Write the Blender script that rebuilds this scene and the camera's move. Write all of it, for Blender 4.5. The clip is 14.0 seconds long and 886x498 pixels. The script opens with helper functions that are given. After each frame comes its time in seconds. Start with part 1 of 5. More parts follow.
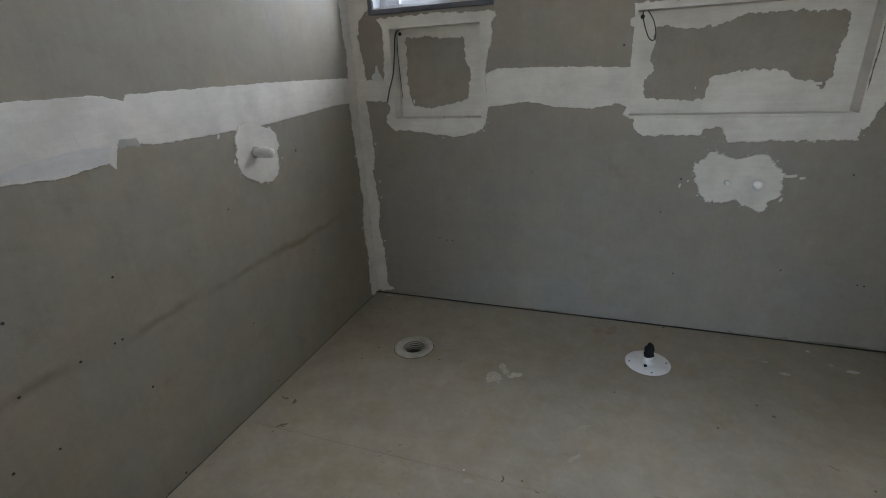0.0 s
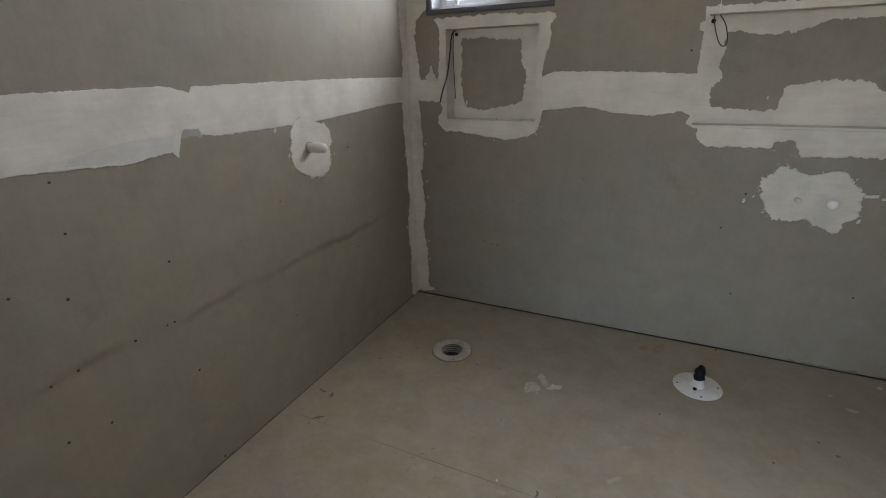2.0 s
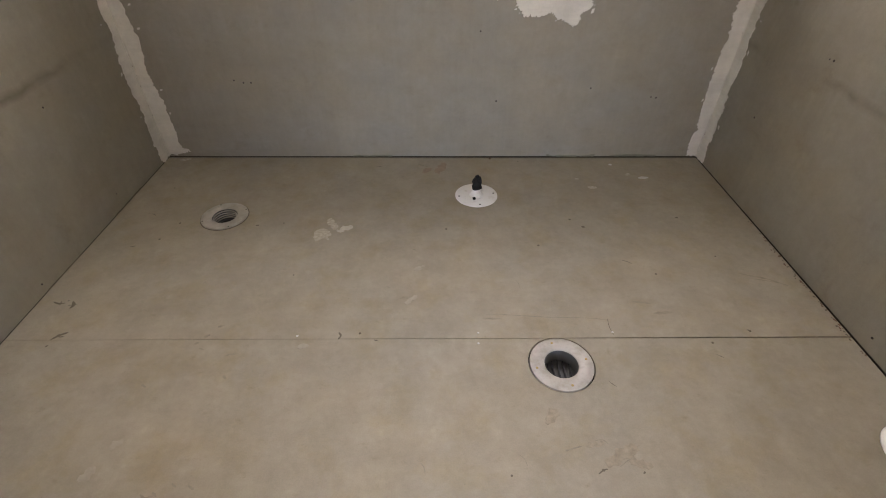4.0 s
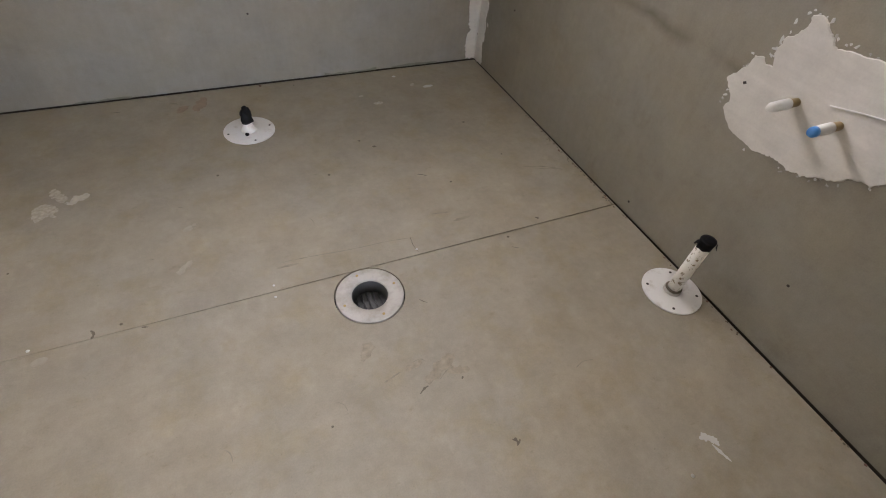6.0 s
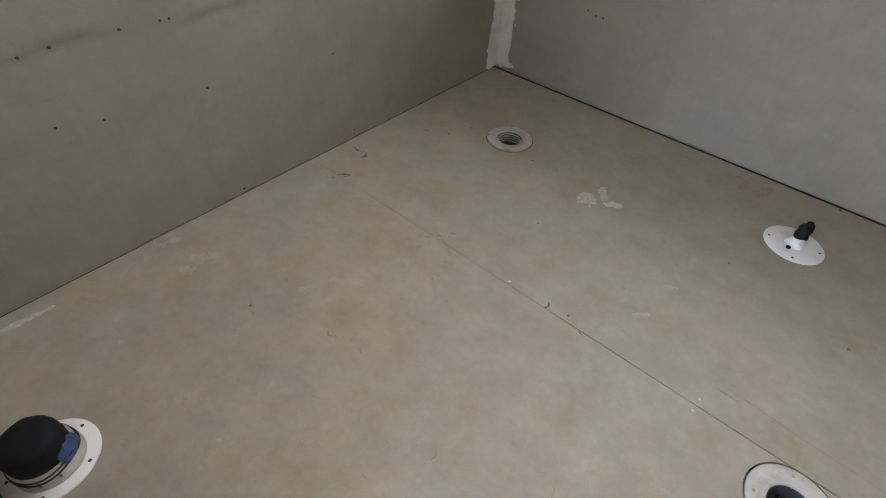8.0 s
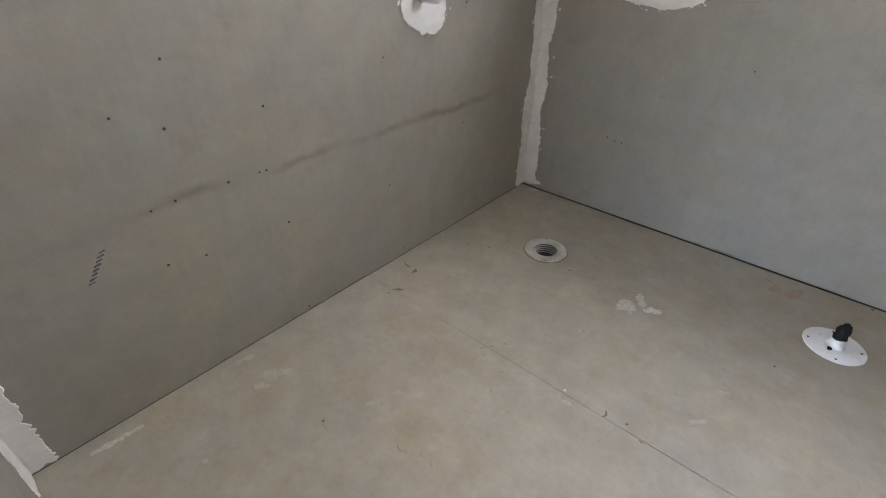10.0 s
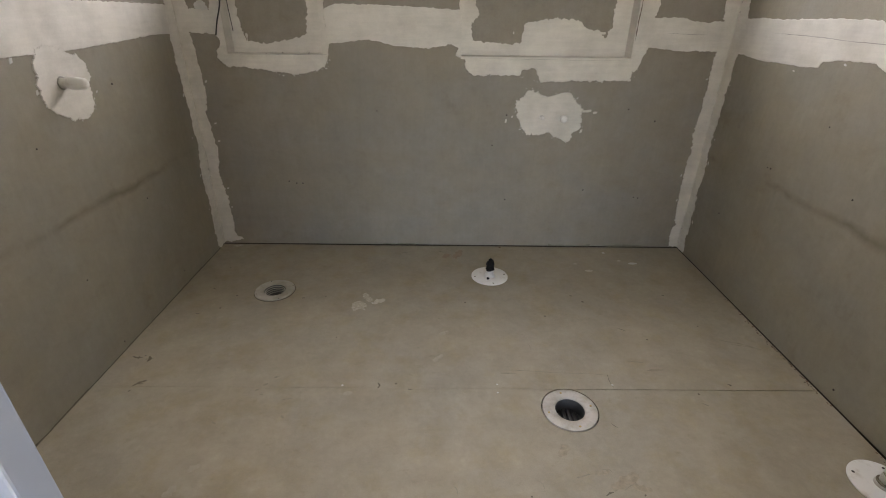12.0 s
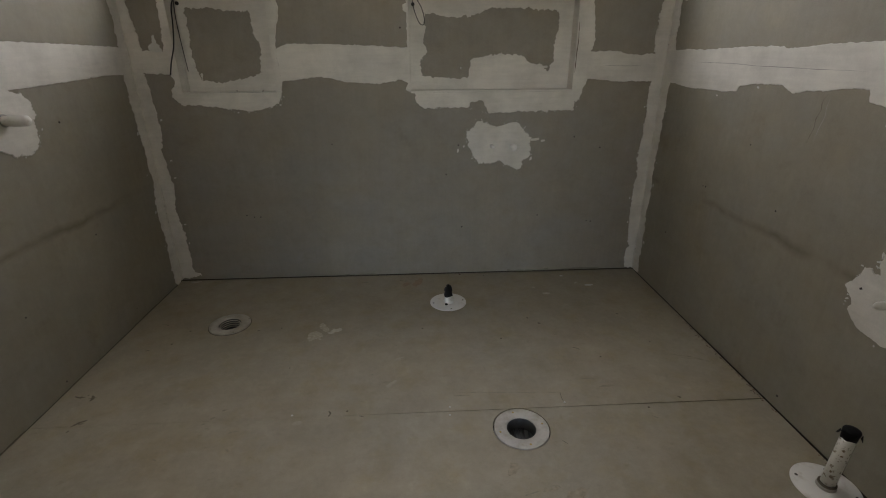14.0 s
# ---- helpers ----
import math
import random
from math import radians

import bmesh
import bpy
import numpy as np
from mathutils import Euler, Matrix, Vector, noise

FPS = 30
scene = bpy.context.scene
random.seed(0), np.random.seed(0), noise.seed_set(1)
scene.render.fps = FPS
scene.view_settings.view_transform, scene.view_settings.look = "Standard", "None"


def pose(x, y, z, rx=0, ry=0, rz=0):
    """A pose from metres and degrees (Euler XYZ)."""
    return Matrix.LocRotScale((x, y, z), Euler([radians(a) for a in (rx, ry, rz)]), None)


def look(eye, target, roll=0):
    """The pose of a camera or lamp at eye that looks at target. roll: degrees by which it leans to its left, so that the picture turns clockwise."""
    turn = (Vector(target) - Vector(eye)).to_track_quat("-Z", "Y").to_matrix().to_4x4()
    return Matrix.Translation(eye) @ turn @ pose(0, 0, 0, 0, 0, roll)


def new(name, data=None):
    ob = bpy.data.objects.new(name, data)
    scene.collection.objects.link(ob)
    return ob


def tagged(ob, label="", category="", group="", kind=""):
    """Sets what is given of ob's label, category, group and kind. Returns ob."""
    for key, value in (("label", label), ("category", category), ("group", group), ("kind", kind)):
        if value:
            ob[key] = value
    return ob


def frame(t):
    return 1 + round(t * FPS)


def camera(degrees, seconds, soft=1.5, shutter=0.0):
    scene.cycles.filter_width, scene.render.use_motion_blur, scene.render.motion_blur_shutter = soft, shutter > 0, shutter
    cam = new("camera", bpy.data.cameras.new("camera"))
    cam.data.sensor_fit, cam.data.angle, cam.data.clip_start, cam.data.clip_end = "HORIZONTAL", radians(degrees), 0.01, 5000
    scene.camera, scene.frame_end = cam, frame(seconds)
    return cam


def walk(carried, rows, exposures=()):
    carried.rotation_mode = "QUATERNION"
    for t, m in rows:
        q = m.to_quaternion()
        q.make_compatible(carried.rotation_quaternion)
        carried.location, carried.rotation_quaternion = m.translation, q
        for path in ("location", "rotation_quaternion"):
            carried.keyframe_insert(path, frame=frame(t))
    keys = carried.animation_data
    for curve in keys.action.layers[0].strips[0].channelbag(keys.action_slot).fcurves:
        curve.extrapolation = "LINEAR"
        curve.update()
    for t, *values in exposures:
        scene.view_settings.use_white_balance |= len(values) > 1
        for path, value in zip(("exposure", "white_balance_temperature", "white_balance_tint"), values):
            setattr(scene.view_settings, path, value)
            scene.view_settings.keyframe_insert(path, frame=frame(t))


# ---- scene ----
cam = camera(86.8, 14.0, soft=1.0)
PATH = [
    (0, (1.326, -2.364, 1.317), (0.683, -0.617, 0.586), -2.9),
    (0.3, (1.349, -2.372, 1.328), (0.552, -0.654, 0.684), -2.8),
    (0.5, (1.324, -2.389, 1.337), (0.464, -0.681, 0.752), -2.5),
    (0.8, (1.308, -2.399, 1.366), (0.358, -0.715, 0.855), -1.6),
    (1, (1.302, -2.406, 1.386), (0.297, -0.74, 0.924), -1.1),
    (1.3, (1.294, -2.407, 1.405), (0.268, -0.748, 0.964), -0.3),
    (1.5, (1.289, -2.4, 1.385), (0.299, -0.733, 0.897), -0.5),
    (1.8, (1.315, -2.371, 1.339), (0.408, -0.695, 0.732), -1.3),
    (2, (1.3, -2.348, 1.312), (0.496, -0.662, 0.594), -1.4),
    (2.3, (1.306, -2.315, 1.294), (0.634, -0.622, 0.467), -1.6),
    (2.5, (1.287, -2.3, 1.283), (0.713, -0.608, 0.385), -1.5),
    (3, (1.285, -2.252, 1.256), (0.931, -0.591, 0.200), -1.3),
    (3.5, (1.297, -2.223, 1.235), (1.127, -0.604, 0.072), -0.9),
    (4, (1.385, -2.181, 1.186), (1.407, -0.641, -0.091), 0.4),
    (4.2, (1.406, -2.181, 1.182), (1.508, -0.68, -0.137), 1.3),
    (4.9, (1.484, -2.157, 1.143), (1.898, -0.812, -0.279), 3.9),
    (5.6, (1.546, -2.132, 1.099), (2.211, -0.927, -0.352), 6.6),
    (6.3, (1.546, -2.092, 1.072), (2.163, -0.864, -0.381), 7.6),
    (6.5, (1.519, -2.071, 1.056), (2.074, -0.813, -0.397), 7.4),
    (7, (1.469, -2.007, 1.054), (1.785, -0.669, -0.398), 7.1),
    (7.3, (1.431, -1.960, 1.055), (1.452, -0.577, -0.390), 6.3),
    (7.5, (1.416, -1.979, 1.063), (1.165, -0.608, -0.372), 6.7),
    (7.8, (1.389, -2.015, 1.055), (0.727, -0.778, -0.370), 5.2),
    (8, (1.340, -2.075, 1.086), (0.488, -0.961, -0.339), 4.5),
    (8.2, (1.280, -2.122, 1.094), (0.313, -1.120, -0.341), 4.6),
    (8.8, (1.240, -2.160, 1.125), (0.014, -1.400, -0.250), 3.4),
    (9.5, (1.255, -2.196, 1.182), (0.020, -1.20, -0.055), 2.0),
    (10.3, (1.312, -2.236, 1.243), (0.376, -0.825, 0.171), 0.8),
    (10.5, (1.358, -2.268, 1.270), (0.510, -0.783, 0.234), 0.4),
    (10.7, (1.378, -2.309, 1.287), (0.648, -0.741, 0.284), 0.3),
    (11, (1.382, -2.360, 1.288), (0.861, -0.688, 0.321), 0.2),
    (11.3, (1.340, -2.411, 1.278), (1.066, -0.660, 0.353), 0.0),
    (11.5, (1.302, -2.447, 1.27), (1.16, -0.687, 0.33), 0.4),
    (11.8, (1.300, -2.510, 1.276), (1.283, -0.750, 0.338), 0.6),
    (12, (1.289, -2.534, 1.268), (1.307, -0.753, 0.359), 0.8),
    (12.5, (1.325, -2.592, 1.295), (1.395, -0.781, 0.449), 0.2),
    (13, (1.376, -2.649, 1.295), (1.473, -0.801, 0.537), -0.2),
    (13.5, (1.408, -2.612, 1.272), (1.516, -0.751, 0.548), -0.1),
    (14, (1.42, -2.588, 1.23), (1.516, -0.742, 0.467), -0.3),
]
EXPOSURES = [(0.0, 2.67, 5700, 12), (0.5, 2.39, 5500, 11), (1.5, 2.57, 5550, 11), (2.0, 2.74, 6100, 13), (2.5, 3.47, 6450, 16), (3.5, 3.55, 6750, 21), (6.5, 3.46, 6400, 20), (7.2, 3.46, 6600, 20), (8.0, 3.57, 6000, 18), (10.5, 3.77, 5800, 17), (11.0, 3.37, 6100, 15), (12.0, 3.18, 6600, 16), (12.7, 3.17, 6600, 16), (13.3, 2.14, 6450, 13), (14.0, 2.27, 6500, 13)]
walk(cam, [(t, look(eye, target, roll)) for t, eye, target, roll in PATH], EXPOSURES)

# ---- light ----
SUN_EL, SUN_AZ = radians(58), radians(200)
world = bpy.data.worlds.new("sky_world")
scene.world = world
world.use_nodes = True
wn = world.node_tree.nodes
sky = wn.new("ShaderNodeTexSky")
sky.sky_type = "NISHITA"
sky.sun_disc = False
sky.sun_elevation = SUN_EL
sky.sun_rotation = SUN_AZ
wn["Background"].inputs["Strength"].default_value = 0.15
world.node_tree.links.new(sky.outputs["Color"], wn["Background"].inputs["Color"])

sun_data = bpy.data.lights.new("sun", "SUN")
sun_data.energy, sun_data.angle, sun_data.color = 5.0, radians(0.5), (1.0, 0.95, 0.88)
sun = new("sun", sun_data)
sun.matrix_world = look((math.sin(SUN_AZ) * 20 * math.cos(SUN_EL), math.cos(SUN_AZ) * 20 * math.cos(SUN_EL), 20 * math.sin(SUN_EL)), (0, 0, 0))

# sky light behind the obscure panes
for x, z, w, h, power in ((1.825, 1.90, 1.12, 0.54, 2.6), (0.325, 1.90, 0.29, 0.54, 1.6)):
    d = bpy.data.lights.new("window_sky", "AREA")
    d.shape, d.size, d.size_y, d.energy, d.color = "RECTANGLE", w, h, power, (1.0, 0.98, 0.95)
    new("window_sky", d).matrix_world = look((x, 0.20, z), (x, -1.0, z - 0.1))

# ---- sizes ----
W = 2.735          # room width, along x
FRONT = -2.39      # inner face of the wall with the doorway
H = 2.7            # ceiling height
NICHES = [(0.222, 0.700, 1.058, 1.500), (1.388, 2.248, 1.058, 1.496)]
NDEEP = 0.09
OPENINGS = [(0.146, 0.742, 1.588, 2.20), (1.203, 2.410, 1.586, 2.20)]
DOOR = (1.029, 1.95, 0.0, 2.08)
SEAM = -1.203


# ---- materials ----
def shader(name, rough=0.7, metal=0.0):
    m = bpy.data.materials.new(name)
    m.use_nodes = True
    b = m.node_tree.nodes["Principled BSDF"]
    b.inputs["Roughness"].default_value = rough
    b.inputs["Metallic"].default_value = metal
    return m, m.node_tree.nodes, m.node_tree.links, b


def noise_node(nodes, links, vec, scale, detail=4.0, rough=0.55):
    n = nodes.new("ShaderNodeTexNoise")
    n.inputs["Scale"].default_value = scale
    n.inputs["Detail"].default_value = detail
    n.inputs["Roughness"].default_value = rough
    links.new(vec, n.inputs["Vector"])
    return n.outputs["Fac"]


def ramp(nodes, links, fac, lo, hi, c0, c1):
    r = nodes.new("ShaderNodeValToRGB")
    r.color_ramp.elements[0].position, r.color_ramp.elements[1].position = lo, hi
    r.color_ramp.elements[0].color, r.color_ramp.elements[1].color = (*c0, 1), (*c1, 1)
    links.new(fac, r.inputs["Fac"])
    return r.outputs["Color"]


def mixed(nodes, links, kind, fac, a, b):
    m = nodes.new("ShaderNodeMix")
    m.data_type, m.blend_type = "RGBA", kind
    if isinstance(fac, float):
        m.inputs["Factor"].default_value = fac
    else:
        links.new(fac, m.inputs["Factor"])
    links.new(a, m.inputs["A"])
    links.new(b, m.inputs["B"])
    return m.outputs["Result"]


def bumped(nodes, links, b, height, strength, dist=0.002):
    n = nodes.new("ShaderNodeBump")
    n.inputs["Strength"].default_value, n.inputs["Distance"].default_value = strength, dist
    links.new(height, n.inputs["Height"])
    links.new(n.outputs["Normal"], b.inputs["Normal"])


def world_place(nodes, links, scale=(1, 1, 1)):
    g = nodes.new("ShaderNodeNewGeometry")
    v = nodes.new("ShaderNodeVectorMath")
    v.operation = "MULTIPLY"
    v.inputs[1].default_value = scale
    links.new(g.outputs["Position"], v.inputs[0])
    return v.outputs["Vector"]


def math_node(nodes, links, op, a, b=0.0, c=0.0):
    n = nodes.new("ShaderNodeMath")
    n.operation = op
    for i, v in enumerate((a, b, c)):
        if isinstance(v, (int, float)):
            n.inputs[i].default_value = v
        else:
            links.new(v, n.inputs[i])
    return n.outputs[0]


def cement_sheet(name, dark, light, streak=None, stain=(0.72, 0.66, 0.56), sheen=0.75, trodden=False):
    """Fibre-cement sheet: cloudy grey, fine fibre grain, trowel and water stains; streak: height of a horizontal dirt line."""
    m, n, l, b = shader(name, sheen)
    p = world_place(n, l)
    big = noise_node(n, l, p, 1.7, 3)
    mid = noise_node(n, l, p, 9.0, 5, 0.6)
    fine = noise_node(n, l, p, 260.0, 2)
    lines = noise_node(n, l, world_place(n, l, (60, 60, 3)), 1.0, 3)
    col = ramp(n, l, mid, 0.3, 0.72, dark, light)
    white = (1.0, 1.0, 1.0)
    col = mixed(n, l, "MULTIPLY", 0.8, col, ramp(n, l, big, 0.3, 0.75, (0.92, 0.915, 0.90), (1.05, 1.04, 1.02)))
    col = mixed(n, l, "MULTIPLY", 0.35, col, ramp(n, l, lines, 0.3, 0.7, (0.88, 0.88, 0.87), white))
    col = mixed(n, l, "MULTIPLY", 0.35, col, ramp(n, l, fine, 0.3, 0.7, (0.75, 0.75, 0.75), white))
    tint = noise_node(n, l, world_place(n, l, (1.0, 1.0, 1.4)), 2.9, 4, 0.6)
    col = mixed(n, l, "MULTIPLY", 0.4 if trodden else 0.65, col, ramp(n, l, tint, 0.34, 0.66, (1.06, 1.0, 0.88), (0.98, 1.0, 1.03)))
    mott = noise_node(n, l, p, 38.0, 5, 0.7)
    col = mixed(n, l, "MULTIPLY", 0.48 if trodden else 0.4, col, ramp(n, l, mott, 0.32, 0.68, (0.85, 0.845, 0.835), (1.06, 1.055, 1.05)))
    if trodden:
        # scuffed dust: yellow damp marks, small rubbed smudges, drifts of pale dust
        damp = noise_node(n, l, p, 6.5, 7, 0.68)
        col = mixed(n, l, "MULTIPLY", 0.8, col, ramp(n, l, damp, 0.50, 0.68, white, (0.93, 0.89, 0.76)))
        rub = noise_node(n, l, world_place(n, l, (1.0, 1.6, 1.0)), 17.0, 8, 0.72)
        col = mixed(n, l, "MULTIPLY", 0.8, col, ramp(n, l, rub, 0.60, 0.71, white, (0.80, 0.77, 0.70)))
        fleck = noise_node(n, l, p, 75.0, 4, 0.7)
        col = mixed(n, l, "MULTIPLY", 0.7, col, ramp(n, l, fleck, 0.66, 0.74, white, (0.70, 0.66, 0.58)))
        drift = noise_node(n, l, world_place(n, l, (1.5, 1.0, 1.0)), 11.0, 7, 0.7)
        col = mixed(n, l, "MULTIPLY", 0.8, col, ramp(n, l, drift, 0.56, 0.70, white, (1.12, 1.12, 1.11)))
    else:
        smear = noise_node(n, l, world_place(n, l, (3.0, 3.0, 7.0)), 2.2, 6, 0.7)
        col = mixed(n, l, "MULTIPLY", 0.5, col, ramp(n, l, smear, 0.56, 0.72, white, (0.86, 0.84, 0.80)))
        blot = noise_node(n, l, p, 4.3, 6, 0.7)
        col = mixed(n, l, "MULTIPLY", 0.5, col, ramp(n, l, blot, 0.6, 0.74, white, stain))
    pale = noise_node(n, l, world_place(n, l, (1.0, 1.7, 1.2)), 6.1, 5, 0.65)
    col = mixed(n, l, "MULTIPLY", 0.5, col, ramp(n, l, pale, 0.60, 0.75, white, (1.18, 1.17, 1.15)))
    if streak is not None:
        g = n.new("ShaderNodeNewGeometry")
        s = n.new("ShaderNodeSeparateXYZ")
        l.new(g.outputs["Position"], s.inputs[0])
        wob = noise_node(n, l, p, 3.0, 3)
        d = math_node(n, l, "ADD", math_node(n, l, "SUBTRACT", s.outputs["Z"], streak), math_node(n, l, "MULTIPLY_ADD", wob, 0.10, -0.05))
        d = math_node(n, l, "ABSOLUTE", d)
        band = math_node(n, l, "SUBTRACT", 1.0, math_node(n, l, "MULTIPLY", d, 44.0))
        band = math_node(n, l, "MAXIMUM", band, 0.0)
        gaps = ramp(n, l, noise_node(n, l, p, 2.6, 4), 0.44, 0.64, (0.10, 0.10, 0.10), white)
        amount = math_node(n, l, "MULTIPLY", band, gaps)
        amount = math_node(n, l, "MULTIPLY", amount, 0.8)
        dirt = n.new("ShaderNodeRGB")
        dirt.outputs[0].default_value = (0.52, 0.48, 0.41, 1)
        col = mixed(n, l, "MULTIPLY", amount, col, dirt.outputs[0])
    l.new(col, b.inputs["Base Color"])
    l.new(ramp(n, l, mid, 0.3, 0.7, (sheen - 0.1,) * 3, (sheen + 0.1,) * 3), b.inputs["Roughness"])
    bumped(n, l, b, mixed(n, l, "MIX", 0.5, fine, mid), 0.12, 0.002)
    return m


def plaster_mix(name, base=(0.72, 0.682, 0.617)):
    """Dried jointing compound: off-white, knife ridges, thin grey places."""
    m, n, l, b = shader(name, 0.85)
    p = world_place(n, l)
    a = noise_node(n, l, p, 7.0, 5, 0.6)
    knife = noise_node(n, l, world_place(n, l, (8, 8, 70)), 1.0, 4)
    grit = noise_node(n, l, p, 180.0, 3)
    dull = tuple(v * 0.80 for v in base)
    col = ramp(n, l, a, 0.28, 0.62, dull, base)
    col = mixed(n, l, "MULTIPLY", 0.5, col, ramp(n, l, knife, 0.3, 0.7, (0.86, 0.86, 0.85), (1.02, 1.02, 1.02)))
    col = mixed(n, l, "MULTIPLY", 0.4, col, ramp(n, l, grit, 0.3, 0.6, (0.88, 0.88, 0.88), (1, 1, 1)))
    l.new(col, b.inputs["Base Color"])
    bumped(n, l, b, mixed(n, l, "MIX", 0.4, knife, a), 0.35, 0.004)
    return m


def plain(name, col, rough=0.6, metal=0.0, vary=0.12, scale=30.0, bump=0.1):
    m, n, l, b = shader(name, rough, metal)
    p = world_place(n, l)
    f = noise_node(n, l, p, scale, 4)
    l.new(ramp(n, l, f, 0.3, 0.7, tuple(c * (1 - vary) for c in col), tuple(min(1, c * (1 + vary)) for c in col)), b.inputs["Base Color"])
    bumped(n, l, b, f, bump, 0.001)
    return m


def dirty_plastic(name, col, dirt, lo, hi, scale):
    m, n, l, b = shader(name, 0.38)
    p = world_place(n, l)
    f = noise_node(n, l, p, scale, 5, 0.65)
    l.new(ramp(n, l, f, lo, hi, col, dirt), b.inputs["Base Color"])
    bumped(n, l, b, f, 0.1, 0.001)
    return m


def clear_glass():
    m = bpy.data.materials.new("clear_glass")
    m.use_nodes = True
    n, l = m.node_tree.nodes, m.node_tree.links
    t, g, x, f = (n.new(k) for k in ("ShaderNodeBsdfTransparent", "ShaderNodeBsdfGlossy", "ShaderNodeMixShader", "ShaderNodeFresnel"))
    g.inputs["Roughness"].default_value = 0.02
    f.inputs["IOR"].default_value = 1.45
    l.new(f.outputs[0], x.inputs[0])
    l.new(t.outputs[0], x.inputs[1])
    l.new(g.outputs[0], x.inputs[2])
    l.new(x.outputs[0], n["Material Output"].inputs["Surface"])
    return m


def obscure_glass():
    m = bpy.data.materials.new("obscure_glass")
    m.use_nodes = True
    n, l = m.node_tree.nodes, m.node_tree.links
    t, d, x = (n.new(k) for k in ("ShaderNodeBsdfTransparent", "ShaderNodeBsdfTranslucent", "ShaderNodeMixShader"))
    d.inputs["Color"].default_value = (0.93, 0.96, 1.0, 1)
    x.inputs[0].default_value = 0.7
    l.new(t.outputs[0], x.inputs[1])
    l.new(d.outputs[0], x.inputs[2])
    l.new(x.outputs[0], n["Material Output"].inputs["Surface"])
    return m


M_WALL = cement_sheet("wall_cement_sheet", (0.268, 0.246, 0.201), (0.324, 0.298, 0.244), streak=0.60)
# bluer than M_WALL: cool window haze over this wall, put into its colour
M_BACK = cement_sheet("back_cement_sheet", (0.270, 0.247, 0.212), (0.326, 0.299, 0.260))
M_FLOOR = cement_sheet("floor_cement_sheet", (0.322, 0.285, 0.220), (0.402, 0.359, 0.283), sheen=0.66, trodden=True)
M_PLASTER = plaster_mix("jointing_compound")
M_THIN = plaster_mix("thin_jointing_compound", (0.64, 0.625, 0.59))
M_FAINT = plaster_mix("faint_skim", (0.425, 0.405, 0.362))
M_CRACK = plain("hairline_grey", (0.36, 0.34, 0.31), 0.9)
M_CREASE = plain("tan_crease_shade", (0.62, 0.585, 0.52), 0.9, 0, 0.2, 14)
M_DARK = plain("dark_void", (0.03, 0.026, 0.022), 0.95)
# framing coloured near-black: the shade in the gaps between sheets
M_STUD = plain("framing_gap_shade", (0.045, 0.034, 0.024), 0.95)
M_HOLE = plain("screw_hole", (0.05, 0.04, 0.032), 0.8)
M_PVC = dirty_plastic("white_pvc", (0.78, 0.76, 0.72), (0.55, 0.50, 0.43), 0.55, 0.8, 24)
M_PVC_GREY = dirty_plastic("dusty_grey_pvc", (0.47, 0.44, 0.39), (0.33, 0.295, 0.24), 0.45, 0.72, 20)
M_PVC_DULL = dirty_plastic("dull_dusty_pvc", (0.46, 0.43, 0.37), (0.30, 0.27, 0.22), 0.38, 0.7, 16)
M_SPECK = dirty_plastic("splattered_pvc", (0.80, 0.77, 0.70), (0.24, 0.18, 0.10), 0.56, 0.62, 85)
M_TAPE = plain("black_tape", (0.006, 0.006, 0.007), 0.72, vary=0.3, scale=90, bump=0.5)
M_TAPE.node_tree.nodes["Principled BSDF"].inputs["Specular IOR Level"].default_value = 0.25
M_BLUE = plain("blue_film", (0.040, 0.070, 0.165), 0.35, 0.0, 0.4, 60)
M_BLUECAP = plain("blue_plug", (0.05, 0.22, 0.55), 0.4)
M_ALU = plain("white_aluminium", (0.50, 0.51, 0.53), 0.35, 0.1, 0.05)
M_TRIM = plain("grey_trim", (0.11, 0.11, 0.125), 0.5, 0.2, 0.08)
M_BLACK = plain("black_plastic", (0.02, 0.02, 0.022), 0.45)
M_CABLE = plain("black_cable", (0.02, 0.02, 0.022), 0.5)
M_BRASS = plain("brass_fitting", (0.42, 0.30, 0.13), 0.4, 0.7)
M_STEEL = plain("zinc_steel", (0.62, 0.61, 0.58), 0.35, 0.8)
M_PRIMER = plain("primed_door_frame", (0.35, 0.39, 0.47), 0.5, 0.0, 0.05, 14)
M_CEIL = plain("ceiling_board", (0.68, 0.67, 0.65), 0.9, 0, 0.06, 4)
M_PAINT = plain("hall_plasterboard", (0.76, 0.74, 0.70), 0.9, 0, 0.06, 4)
M_OUT = plain("outdoor_ground", (0.30, 0.27, 0.20), 0.95, 0, 0.3, 1.5)
M_SOFFIT = plain("soffit_board", (0.55, 0.46, 0.38), 0.8, 0, 0.05, 5)
M_LEAF = plain("bush_leaf", (0.105, 0.115, 0.018), 0.6, 0, 0.45, 12)
M_BARK = plain("bark", (0.12, 0.09, 0.06), 0.9, 0, 0.3, 20)
M_CLEAR, M_OBSCURE = clear_glass(), obscure_glass()
M_PENCIL = plain("pencil_mark", (0.09, 0.085, 0.08), 0.8)
M_SPLASH = plain("dried_splash", (0.46, 0.415, 0.335), 0.9, 0, 0.22, 90)
# dark strainer plate; in the throats this grey paints the shade inside
M_THROAT = plain("dark_plate_shaded_throat", (0.085, 0.085, 0.083), 0.5)
# brown of scuffs and dirt; also the painted shadow round a drain flange
M_SCUFF_SHADE = plain("scuff", (0.15, 0.125, 0.09), 0.9)
M_FSCUFF = plain("faint_scuff", (0.280, 0.244, 0.184), 0.9, 0, 0.2, 40)
